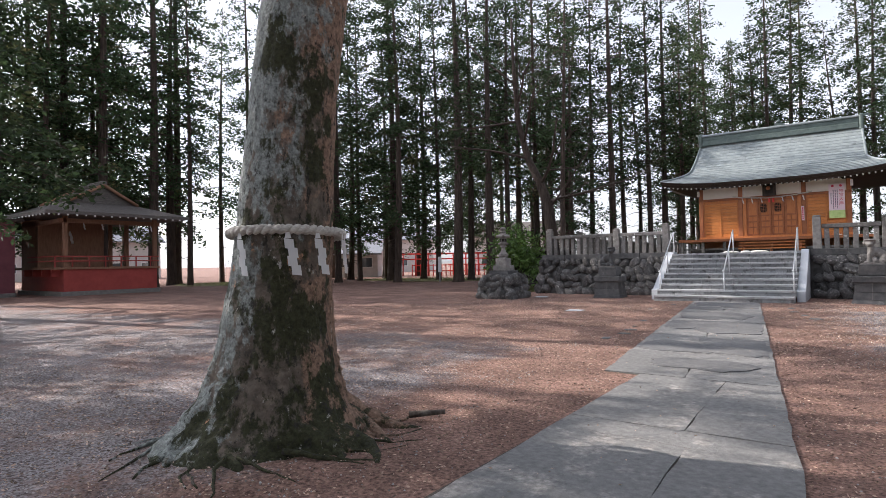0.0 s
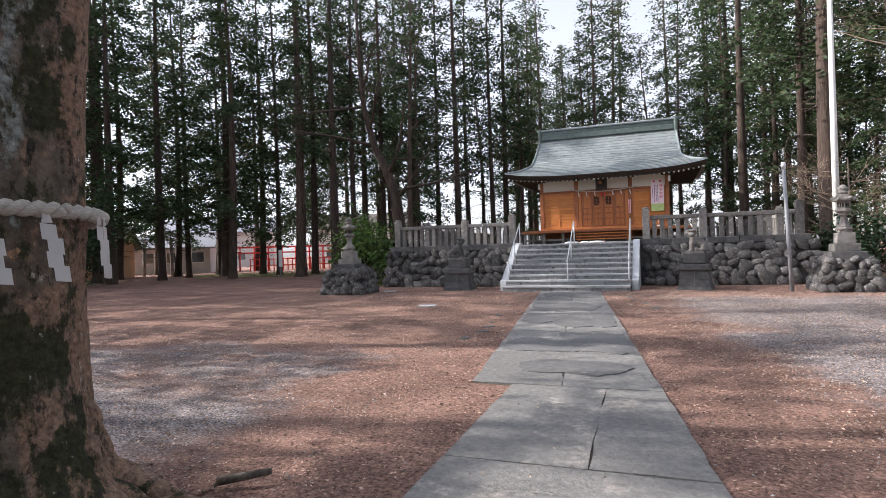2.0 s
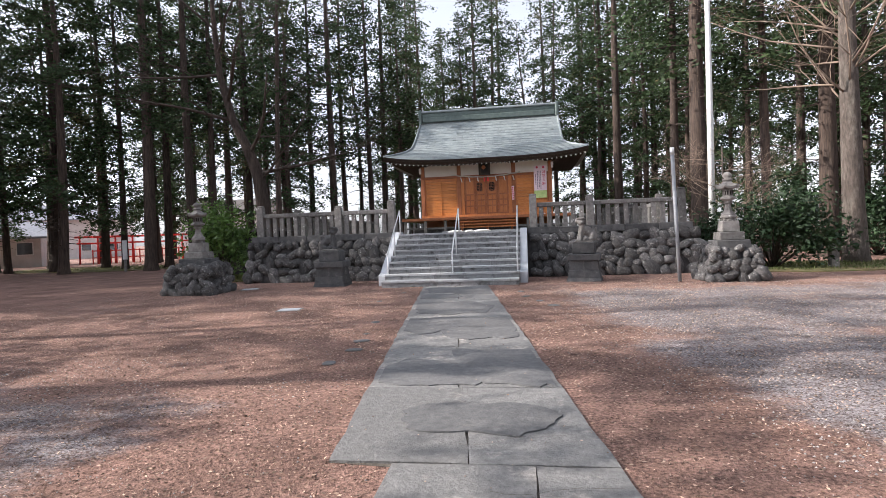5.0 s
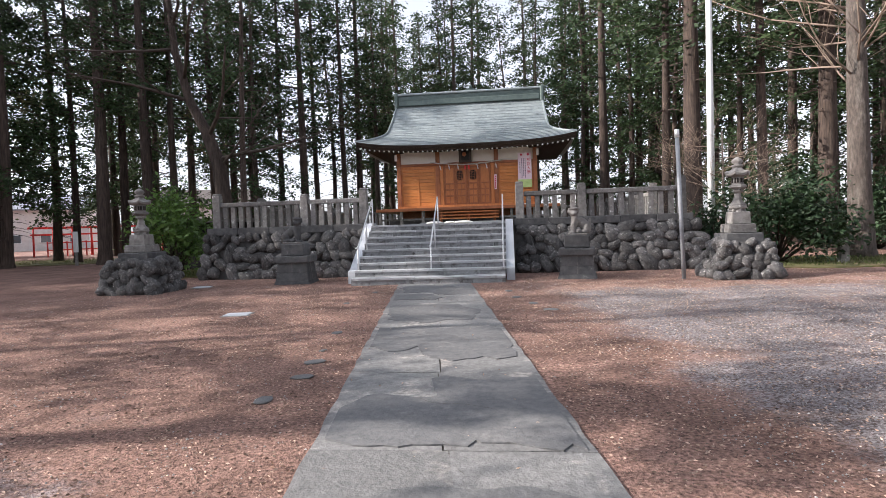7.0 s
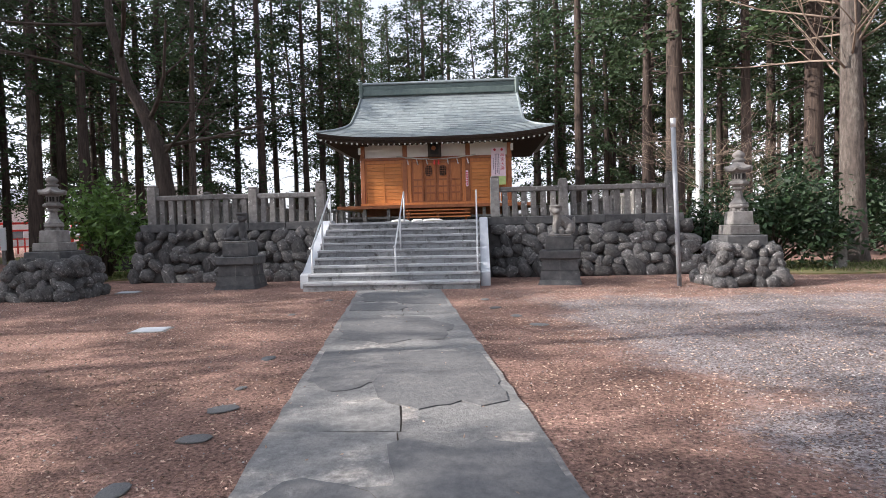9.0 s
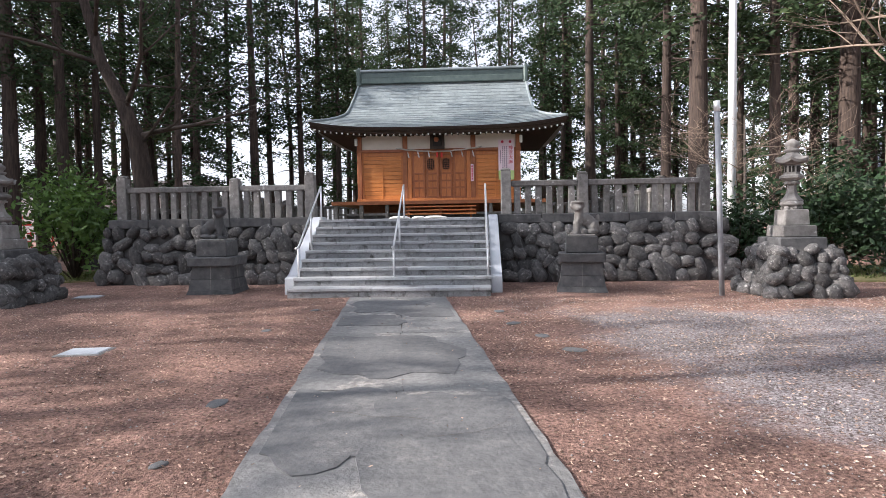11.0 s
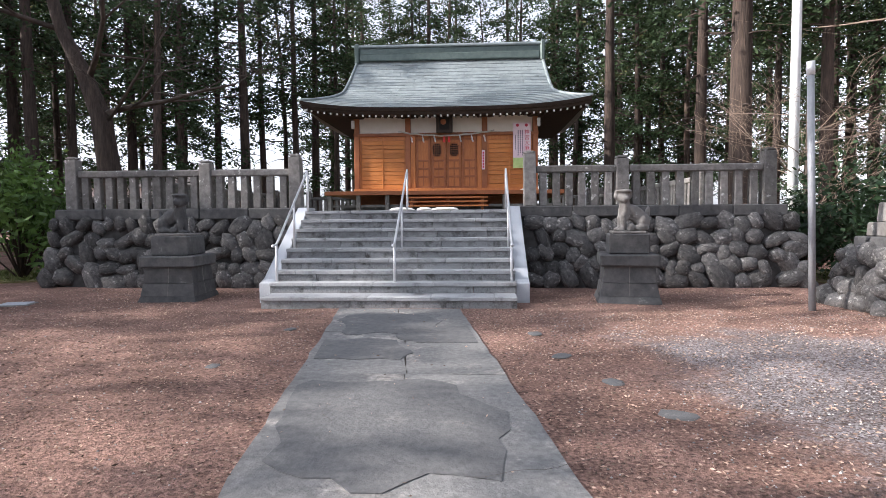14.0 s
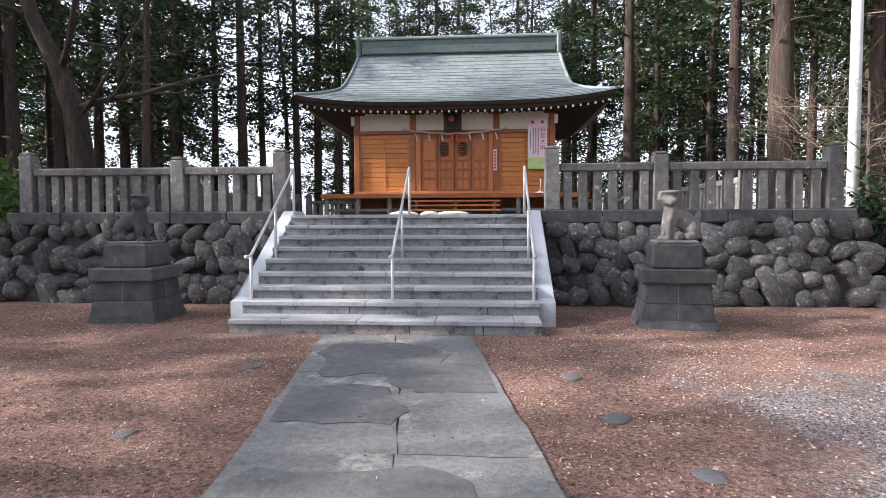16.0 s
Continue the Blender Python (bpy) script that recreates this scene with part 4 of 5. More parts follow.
# ---- stone lanterns on rubble mounds ----
def stone_lantern(x, y, w, h, total, seed):
    s = thing("stone_lantern", "tall weathered stone lantern on a mound of field stones", "stone lantern", (x, y, 0), group="stone lanterns before the steps")
    rng = random.Random(seed)
    mound = part("mound", frustum(w - 0.25, w - 0.25, w - 0.62, w - 0.62, -0.03, h, 0.05), M_MORTAR, s, "rough rubble mound")
    for turn in range(4):
        def face(px, z):
            k = z / h
            half = (w - 0.22) / 2 - 0.19 * k
            p = Matrix.Rotation(radians(90 * turn), 4, "Z") @ Vector((px * (1 - 0.2 * k), -half, z))
            return p, 90 * turn
        lay_stones(mound, -w / 2 + 0.1, w / 2 - 0.05, 0.0, h - 0.02, face, 4, rng, 0.27)
    u = total - h

    def at(k):
        return h + k * u

    part("lower_plinth", frustum(0.84, 0.84, 0.82, 0.82, h - 0.08, at(0.09), 0.02), M_DARKSTONE, s)
    part("middle_plinth", frustum(0.61, 0.61, 0.59, 0.59, at(0.09), at(0.197), 0.018), M_OLDSTONE, s)
    part("base_block", frustum(0.435, 0.435, 0.405, 0.405, at(0.197), at(0.344), 0.015), M_OLDSTONE, s)
    # six-sided ring with small feet, waisted shaft and stepped platform
    for k in range(6):
        a = radians(60 * k + 30)
        part("ring_foot", lathe([(0.035, at(0.344)), (0.05, at(0.352)), (0.035, at(0.378))], 8), M_OLDSTONE, s, at=pose(0.135 * math.cos(a), 0.135 * math.sin(a), 0))
    part("base_ring", lathe([(0.13, at(0.344)), (0.12, at(0.37)), (0.185, at(0.385)), (0.195, at(0.395)), (0.185, at(0.415)), (0.16, at(0.42))], 18), M_OLDSTONE, s, smooth=False)
    part("shaft", lathe([(0.185, at(0.415)), (0.19, at(0.428)), (0.145, at(0.45)), (0.10, at(0.485)), (0.078, at(0.53)), (0.072, at(0.56)), (0.085, at(0.575)), (0.13, at(0.583)), (0.13, at(0.60)), (0.09, at(0.607))], 6, 0.5), M_OLDSTONE, s)
    part("platform", lathe([(0.09, at(0.605)), (0.16, at(0.625)), (0.20, at(0.635)), (0.20, at(0.655)), (0.15, at(0.672))], 6, 0.5), M_OLDSTONE, s)
    fb = part("fire_box", lathe([(0.135, at(0.67)), (0.135, at(0.768))], 6, 0.5), M_OLDSTONE, s)
    for k in range(6):
        part("opening", box(-0.045, 0.045, -0.128, -0.112, at(0.69), at(0.745), 0), M_BLACK, fb, at=pose(0, 0, 0, 0, 0, 60 * k + 30))
        part("window_bar", box(-0.006, 0.006, -0.132, -0.124, at(0.69), at(0.745), 0), M_OLDSTONE, fb, at=pose(0, 0, 0, 0, 0, 60 * k + 30))
    bm = bmesh.new()
    rings = []
    for rad, z, lift in ((0.14, at(0.762), 0), (0.29, at(0.775), 0.05), (0.30, at(0.80), 0.055), (0.21, at(0.822), 0.02), (0.14, at(0.848), 0), (0.10, at(0.872), 0)):
        ring = []
        for i in range(36):
            c = 2 * math.pi * i / 36
            f = (i % 6) / 6
            flat = math.cos(math.pi / 6) / math.cos(2 * math.pi / 6 * (f - 0.5))
            ring.append(bm.verts.new((rad * flat * math.cos(c), rad * flat * math.sin(c), z + lift * abs(2 * f - 1) ** 3)))
        rings.append(ring)
    for p, q in zip(rings, rings[1:]):
        for i in range(36):
            bm.faces.new((p[i], p[(i + 1) % 36], q[(i + 1) % 36], q[i]))
    bm.faces.new(rings[0][::-1])
    bm.faces.new(rings[-1])
    part("cap_roof", bm, M_OLDSTONE, s)
    part("finial", lathe([(0.09, at(0.868)), (0.13, at(0.885)), (0.13, at(0.90)), (0.07, at(0.912)), (0.12, at(0.935)), (0.125, at(0.955)), (0.08, at(0.98)), (0.02, total)], 16), M_OLDSTONE, s, smooth=True)


stone_lantern(-7.4, -1.0, 1.62, 0.86, 2.68, 1)
stone_lantern(7.5, -0.6, 1.5, 0.88, 2.85, 2)


# ---- guardian statues on pedestals ----
def guardian_mesh(seed):
    """A worn seated stone beast as one plain shape, facing -y."""
    bm = bmesh.new()

    def blob(c, r, rot=(0, 0, 0)):
        o = bmesh.ops.create_icosphere(bm, subdivisions=2, radius=1.0)
        bmesh.ops.transform(bm, matrix=Matrix.LocRotScale(c, Euler(rot), r), verts=o["verts"])

    side = 1 if seed == 2 else -1            # the head is turned towards the court
    blob((0, 0.14, 0.27), (0.12, 0.25, 0.13), (-0.35, 0, 0))
    blob((0, 0.28, 0.15), (0.145, 0.16, 0.16))
    blob((0, -0.06, 0.32), (0.115, 0.11, 0.21))
    blob((side * 0.02, -0.10, 0.53), (0.13, 0.135, 0.11))
    blob((side * 0.13, -0.11, 0.50), (0.07, 0.085, 0.06))
    blob((side * 0.04, -0.10, 0.615), (0.135, 0.165, 0.032))
    for sx in (-1, 1):
        blob((sx * 0.065, -0.11, 0.16), (0.05, 0.055, 0.19))
        blob((sx * 0.065, -0.15, 0.03), (0.055, 0.08, 0.04))
        blob((sx * 0.10, 0.24, 0.06), (0.06, 0.15, 0.06))
        blob((side * 0.02, -0.10 + sx * 0.14, 0.56), (0.05, 0.03, 0.06))
    blob((side * 0.08, 0.03, 0.06), (0.06, 0.09, 0.07))
    blob((0, 0.38, 0.27), (0.05, 0.05, 0.13), (-0.3, 0, 0))
    for v in bm.verts:
        v.co += v.normal * 0.018 * noise.noise(v.co * 14 + Vector((seed, 0, 0)))
    return to_mesh(bm, M_OLDSTONE if seed == 2 else M_DARKSTONE, True)


def pedestal(x, y, rz, seed, turn):
    p = thing("stone_pedestal", "blackened stone block pedestal with a flared foot", "pedestal", (x, y, 0), rz, group="guardian pedestals")
    part("foot", frustum(1.0, 1.0, 0.92, 0.92, -0.02, 0.10, 0.01), M_DARKSTONE, p)
    for k, (w0, w1, z0, z1) in enumerate(((0.91, 0.84, 0.10, 0.31), (0.83, 0.79, 0.315, 0.58))):
        part("block", frustum(w0, w0, w1, w1, z0, z1, 0.006), M_DARKSTONE, p)
        for turn_ in (0, 90):
            part("joint", frustum(0.009, w0 + 0.005, 0.009, w1 + 0.005, z0, z1, 0), M_OLDSTONE, p, "pale mortar joint", at=pose(0, 0, 0, 0, 0, turn_))
    part("slab", frustum(0.92, 0.92, 0.92, 0.92, 0.58, 0.77, 0.02), M_DARKSTONE, p)
    part("upper_block", frustum(0.64, 0.70, 0.62, 0.68, 0.77, 1.10, 0.02), M_DARKSTONE, p)
    part("top_slab", frustum(0.52, 0.62, 0.52, 0.62, 1.10, 1.14, 0.01), M_OLDSTONE, p)
    g = new("guardian_statue", guardian_mesh(seed))
    g.matrix_basis = pose(x, y, 1.125, 0, 0, rz + turn) @ Matrix.Diagonal((0.92, 0.9, 1.08, 1))
    skin = g.modifiers.new("skin", "REMESH")
    skin.mode, skin.voxel_size, skin.use_smooth_shade = "VOXEL", 0.016, True
    tagged(g, "worn grey stone guardian beast seated on a pedestal", "statue", "guardian statues")


pedestal(-3.80, 0.42, 3, 1, 75)
pedestal(3.86, 0.42, -8, 2, -70)

# ---- poles ----
pole = thing("grey_post", "slim grey metal post leaning slightly beside the lantern", "post", (6.22, -0.71, 0))
part("shaft", tube([(0, 0, -0.05), (-0.11, 0, 3.36)], 0.048, 12, M_GREYPOLE), None, pole)
part("cap", tube([(-0.11, 0, 3.36), (-0.116, 0, 3.55)], 0.056, 12, M_STEEL), None, pole, "paler collar at the top")
flag = thing("flagpole", "tall tapering white flagpole behind the stone lantern", "flagpole", (8.55, 4.3, 0))
part("shaft", tube([(0, 0, -0.05), (0, 0, 6), (0, 0, 15)], [0.115, 0.10, 0.05], 14, M_WHITE), None, flag)
part("footing", box(-0.3, 0.3, -0.3, 0.3, -0.02, 0.18, 0.02), M_OLDSTONE, flag)
mark = thing("boundary_stone", "short square grey marker stone in the grass", "marker stone", (11.6, 2.7, 0))
part("shaft", frustum(0.24, 0.24, 0.23, 0.23, -0.03, 0.85, 0.015), M_FENCE, mark)

# mostly unseen trees, spaced to leave sun stripes between their shadows
SHADE = [(-17 - 5.0 * (i % 3) + 1.2 * math.sin(i * 2.3), -16.8 - 1.5 * i, (3, 4, 1, 4, 0)[i % 5]) for i in range(3, 13)]
SHADE += [(-19.5, -14.9, 4), (-28.2, -21.0, 1), (-28.4, -13.2, 1), (-39.8, -13.0, 3), (-41.2, -10.0, 4), (-40.3, -7.4, 4), (-40.6, -4.2, 4)]


# ---- trees ----
def cedar(seed, height, bare, spread, radius, dense=1.0):
    """A tall conifer: tapered trunk with stubs, crown of branches with many small sprays."""
    rng = np.random.default_rng(seed)
    t = thing("cedar_tree", "tall dark evergreen conifer with a bare lower trunk", "tree", group="trees of the shrine grove")
    tv, tf = [], []
    bend = rng.normal(0, 0.12, 2)

    def axis(z):
        k = z / height
        return Vector((bend[0] * math.sin(k * 5) + bend[1] * k, bend[1] * math.sin(k * 4), z))

    n = 14
    zs = [-0.15, 0.0, 0.25, 0.7] + [0.7 + (height - 0.7) * i / n for i in range(1, n + 1)]
    rs = [radius * 1.45, radius * 1.35, radius * 1.12, radius] + [radius * (1 - 0.93 * (i / n) ** 1.1) for i in range(1, n + 1)]
    tube_arrays([axis(z) for z in zs], rs, 10, tv, tf)
    pts = []
    nb = int(62 * dense)
    for k in range(nb + 14):
        stub = k >= nb
        h = bare + (height - bare - 0.3) * (k + rng.random()) / nb if not stub else rng.uniform(bare * 0.35, bare)
        fr = max(0.0, (h - bare) / (height - bare))
        ln = (spread * (1 - fr) ** 0.75 + 0.5) * rng.uniform(0.65, 1.15) if not stub else rng.uniform(0.4, 1.5)
        az = rng.uniform(0, 6.283)
        d = Vector((math.cos(az), math.sin(az), 0))
        base = axis(h)
        rise = rng.uniform(-0.15, 0.25)
        pp = [base + d * (ln * s) + Vector((0, 0, ln * (rise * s - 0.32 * s * s))) for s in (0, 0.35, 0.7, 1.0)]
        tube_arrays(pp, [0.04 * (1.2 - fr) + 0.008, 0.025, 0.014, 0.005], 3, tv, tf)
        if stub:
            continue
        m = max(3, int(ln * 3.2))
        for j in range(m):
            s = 0.22 + 0.8 * (j + rng.random()) / m
            c = base + d * (ln * s) + Vector((0, 0, ln * (rise * s - 0.32 * s * s)))
            q = int(11 * dense) + 2
            pts.append(np.array(c) + rng.normal(size=(q, 3)) * np.array((0.24, 0.24, 0.17)) + np.array((0, 0, -0.08)))
    part("trunk", raw_mesh(tv, tf, M_BARK, True), None, t)
    v, f = cards(rng, np.concatenate(pts), 0.22, 0.5, 0.5)
    part("crown", stuff_mesh(v, f, M_LEAF), None, t)
    return t


def ray_x(px, y):
    """Across-place at depth y of a direction given by its offset from the path axis."""
    return 1.909 + math.tan(math.atan((px - 784) / 1018) - radians(3.33)) * (y + 13.2)


KINDS = [cedar(11, 24, 7.0, 3.0, 0.21, 0.95), cedar(12, 27, 8.5, 3.1, 0.27, 0.95), cedar(13, 21, 5.5, 2.6, 0.18, 0.8), cedar(14, 28, 8.0, 3.0, 0.36), cedar(15, 25, 3.4, 4.0, 0.27, 1.4)]
USED = set()


def plant(x, y, kind, size=1.0, rz=None, lean=0.0):
    m = pose(x, y, 0, 0, lean, R.uniform(0, 360) if rz is None else rz) @ Matrix.Scale(size, 4)
    if kind not in USED:
        USED.add(kind)
        KINDS[kind].matrix_basis = m
    else:
        copy_thing(KINDS[kind], m)


# trunks that can be told apart, by direction and depth
for px, y, kind in ((160, 13, 1), (212, 15, 0), (375, 19, 2), (425, 21, 0), (470, 20, 1), (497, 24, 0), (525, 27, 2), (548, 23, 0), (575, 26, 1), (600, 32, 2), (625, 30, 0), (335, 24, 1), (300, 30, 0), (100, 26, 1),
                    (1030, 17, 1), (1058, 25, 0), (1085, 27, 1), (1145, 10.5, 0), (1163, 21, 2), (1325, 9.5, 0), (1365, 17, 1), (1390, 21, 2), (1440, 9.0, 3), (1290, 24, 0), (1250, 30, 1), (1215, 26, 2), (980, 26, 2), (950, 31, 1), (1110, 34, 1), (1480, 16, 0), (1545, 14, 2),
                    (690, 38, 2), (745, 42, 0), (800, 40, 1), (850, 37, 2), (905, 35, 0), (650, 36, 1)):
    plant(ray_x(px, y), y, kind)
plant(9.4, 8.8, 3)
for x, y, kind in ((-28.6, 10.8, 1), (-30.2, 14.8, 0), (-24.0, 12.3, 4), (-19.6, 13.8, 3), (-20.6, 17, 1), (-26.6, 18.8, 4), (-22, 22, 0), (-16.2, 19.5, 1), (-17.6, 24, 2), (-39.3, 3.6, 3), (-36.4, 3.4, 0), (-41, 9, 0), (-44, -6, 3), (-49, -1, 1), (-47, -13, 1), (-52, 6, 0), (-34, 22, 2), (-11, 12.5, 2), (-29, 28, 4), (-36, 30, 1), (-31.5, 19.5, 0), (-24.5, 26, 4), (-20, 29, 2), (-14.6, 21, 2), (-30.5, 7.5, 1), (-34, 12, 4), (-33.5, 17, 4), (-40, 21, 4), (-28, 6.5, 4), (-36, 8, 1), (-27.5, 34, 1), (-33, 36, 4), (-18.3, 20.5, 1), (-23.2, 16.3, 0)):
    plant(x, y, kind)
rg = random.Random(99)
for k in range(26):
    x, y = rg.uniform(-14, 40), rg.uniform(22, 52)
    plant(x, y, rg.choice((0, 1, 2, 2, 4)))
for k in range(12):
    plant(rg.uniform(17, 42), rg.uniform(4, 22), rg.choice((0, 1, 2, 4)))
for k in range(11):
    plant(rg.uniform(-66, -40.5), rg.uniform(-26, 16), rg.choice((0, 1, 3, 4, 4)))
# added trees left of and behind the walk, mostly unseen, that shade the court
for x, y, kind in SHADE:
    plant(x, y, kind)
# unseen trees added beside and behind the walk to cut skylight on the court
rg = random.Random(41)
for k in range(16):
    a = radians(-8 + 118 * k / 15)
    plant(19 * math.cos(a) + 2 + rg.uniform(-1.5, 1.5) + (7 if k % 2 else 0), -12 - 21 * math.sin(a) - (5 if k % 2 else 0) + rg.uniform(-1, 1), rg.choice((4, 4, 1, 4)))
# younger trees with low crowns fill the grove behind the hall
for x, y, size in ((9.5, 21, 0.75), (13.5, 15, 0.7), (17.5, 18.5, 0.8), (12.5, 26, 0.85), (21, 13, 0.8), (6.5, 27.5, 0.8), (16, 30, 0.9), (24, 22, 0.9), (-7.5, 27, 0.8), (-3, 31, 0.8), (-12.5, 17.5, 0.75)):
    plant(x, y, 4, size)
for x, y, size in ((-33, 9.8, 1.15), (-27, 15, 1.2)):
    plant(x, y, 4, size)
# tall trees beyond the stage
for x, y, kind, size in ((-38.6, -9.6, 4, 1.3), (-39.5, -1.2, 4, 1.35), (-43.5, -8.2, 4, 1.4), (-43, -2.5, 4, 1.45), (-46, 1.5, 4, 1.3), (-37.5, 1.2, 1, 1.3), (-42, 5.5, 4, 1.35)):
    plant(x, y, kind, size)


def bare_tree(name, label, at, seed, trunk, spread, levels, twig, material, up=0.35):
    """A leafless broadleaf tree: trunk through the given points, then forking limbs."""
    rng = random.Random(seed)
    t = thing(name, label, "tree", at)
    v, f = [], []
    tube_arrays([p for p, r in trunk], [r for p, r in trunk], 12, v, f)
    part("trunk", raw_mesh(v, f, material, True), None, t)
    v, f = [], []

    def limb(p, d, ln, r, lv):
        pts, rad = [p.copy()], [r]
        for i in range(4):
            d = (d + Vector((rng.uniform(-0.22, 0.22), rng.uniform(-0.22, 0.22), rng.uniform(-0.12, 0.2) * up))).normalized()
            p = p + d * ln / 4
            pts.append(p.copy())
            rad.append(max(r * (1 - 0.17 * (i + 1)), 0.003))
            if lv > 0 and i > 0 or lv > 1:
                for _ in range(rng.choice((1, 1, 2)) if lv < 3 else 1):
                    side = Vector((rng.uniform(-1, 1), rng.uniform(-1, 1), rng.uniform(-0.3, 0.8) * up * 2)).normalized()
                    limb(p, (d * 0.65 + side * 0.75).normalized(), ln * rng.uniform(0.5, 0.75), rad[-1] * 0.55, lv - 1)
        tube_arrays(pts, rad, 5 if r > 0.03 else 3, v, f)

    for (p, d, ln, r) in spread:
        limb(Vector(p), Vector(d).normalized(), ln, r, levels)
    part("crown", raw_mesh(v, f, twig, True), None, t)
    return t


rb = random.Random(17)
bare_tree("bare_tree", "leafless tree with a grey-brown trunk and fine twigs", (13.4, 5.0, 0), 3,
          [((0, 0, -0.2), 0.52), ((0, 0, 0.3), 0.40), ((-0.05, 0, 2), 0.34), ((-0.1, 0, 5), 0.30), ((-0.15, 0, 8), 0.26), ((-0.1, 0, 11), 0.2), ((0, 0, 14), 0.08)],
          [((-0.12, 0, 5.3 + 0.2 * i), (rb.uniform(-1, 0.6), rb.uniform(-1, 1), rb.uniform(0.15, 0.9)), rb.uniform(3.2, 5.2), 0.038) for i in range(30)], 2, M_TWIG, M_GREYBARK)
bare_tree("leaning_tree", "crooked dark leafless tree leaning behind the fence", (-8.6, 6.2, 0), 8,
          [((0, 0, -0.2), 0.45), ((0, 0, 0.5), 0.34), ((-0.15, 0, 2.5), 0.3), ((-0.35, 0, 4.2), 0.27), ((-0.8, 0, 5.4), 0.21), ((-1.4, 0, 6.6), 0.17), ((-1.9, 0, 8.5), 0.14), ((-2.1, 0, 11), 0.1), ((-2.2, 0, 14), 0.05)],
          [((-0.36, 0, 4.3), (1, -0.4, 0.15), 4.2, 0.09), ((-0.7, 0, 5.2), (0.7, -0.6, 0.6), 4.0, 0.09), ((-1.4, 0, 6.6), (-0.8, -0.6, 0.3), 4.0, 0.08), ((-1.6, 0, 7.4), (0.5, -0.8, 0.5), 4.0, 0.08), ((-1.9, 0, 8.6), (-0.9, -0.3, -0.1), 3.8, 0.07), ((-1.95, 0, 9.5), (0.6, -0.5, 0.4), 4.0, 0.07), ((-2.05, 0, 10.5), (-0.4, -0.7, 0.5), 4, 0.06), ((-0.3, 0, 4.0), (0.8, -0.2, 0.5), 3.5, 0.06)], 3, M_DARKTWIG, M_BARK)


rb = random.Random(5)
bare_tree("bare_shrub", "leafless shrub beside the wall, spreading twigs toned pale as if sunlit", (9.0, 4.6, 0), 12,
          [((0, 0, -0.1), 0.09), ((0.02, 0, 0.6), 0.06), ((0.03, 0, 2.0), 0.045), ((0, 0, 4.2), 0.02)],
          [((0.02, 0, 0.8 + 0.17 * i), (rb.uniform(-1, 1), rb.uniform(-0.9, 0.5), rb.uniform(0.0, 0.5)), rb.uniform(1.3, 2.1), 0.018) for i in range(18)], 2, M_TWIG, M_GREYBARK)


def bush(name, label, at, seed, rx, ry, h, count, size, material):
    rng = np.random.default_rng(seed)
    b = thing(name, label, "bush", at)
    v, f = [], []
    pts = []
    for k in range(26):
        az, el = rng.uniform(0, 6.283), rng.uniform(0.2, 1.4)
        tip = Vector((math.cos(az) * math.cos(el) * rx, math.sin(az) * math.cos(el) * ry, 0.15 * h + math.sin(el) * h * 0.8 * rng.uniform(0.8, 1.1)))
        mid = tip * 0.5 + Vector((0, 0, 0.1))
        tube_arrays([Vector((0, 0, -0.05)), mid, tip], [0.03, 0.018, 0.006], 4, v, f)
        for q in range(4):
            c = mid.lerp(tip, 0.25 + 0.28 * q)
            pts.append(np.array(c) + rng.normal(size=(count // 104, 3)) * np.array((rx * 0.17, ry * 0.17, h * 0.10)))
    p = np.concatenate(pts)
    p[:, 2] = np.maximum(p[:, 2], 0.03)
    part("stem", raw_mesh(v, f, M_BARK, True), None, b)
    vv, ff = cards(rng, p, size, 0.7, 0.5)
    part("foliage", stuff_mesh(vv, ff, material), None, b)


bush("broadleaf_bush", "bright green broad-leaved bush by the stone wall", (-9.3, 3.6, 0), 2, 1.5, 1.3, 2.9, 3600, 0.17, M_BUSH)
bush("evergreen_bush", "dense dark green evergreen bush behind the lantern", (10.1, 3.4, 0), 3, 1.9, 1.6, 2.9, 7500, 0.15, M_DKBUSH)
bush("evergreen_bush", "low dark green shrub at the corner of the wall", (8.1, 2.9, 0), 4, 0.5, 0.5, 1.7, 1200, 0.12, M_DKBUSH)
bush("evergreen_bush", "dark green conifer shrub low to the ground", (-25.5, 2.5, 0), 6, 1.9, 1.9, 4.6, 5000, 0.22, M_DKBUSH)
bush("evergreen_bush", "dark green shrub in the shade of the trees", (16.5, 9.5, 0), 7, 2.2, 2.0, 2.6, 5000, 0.18, M_DKBUSH)


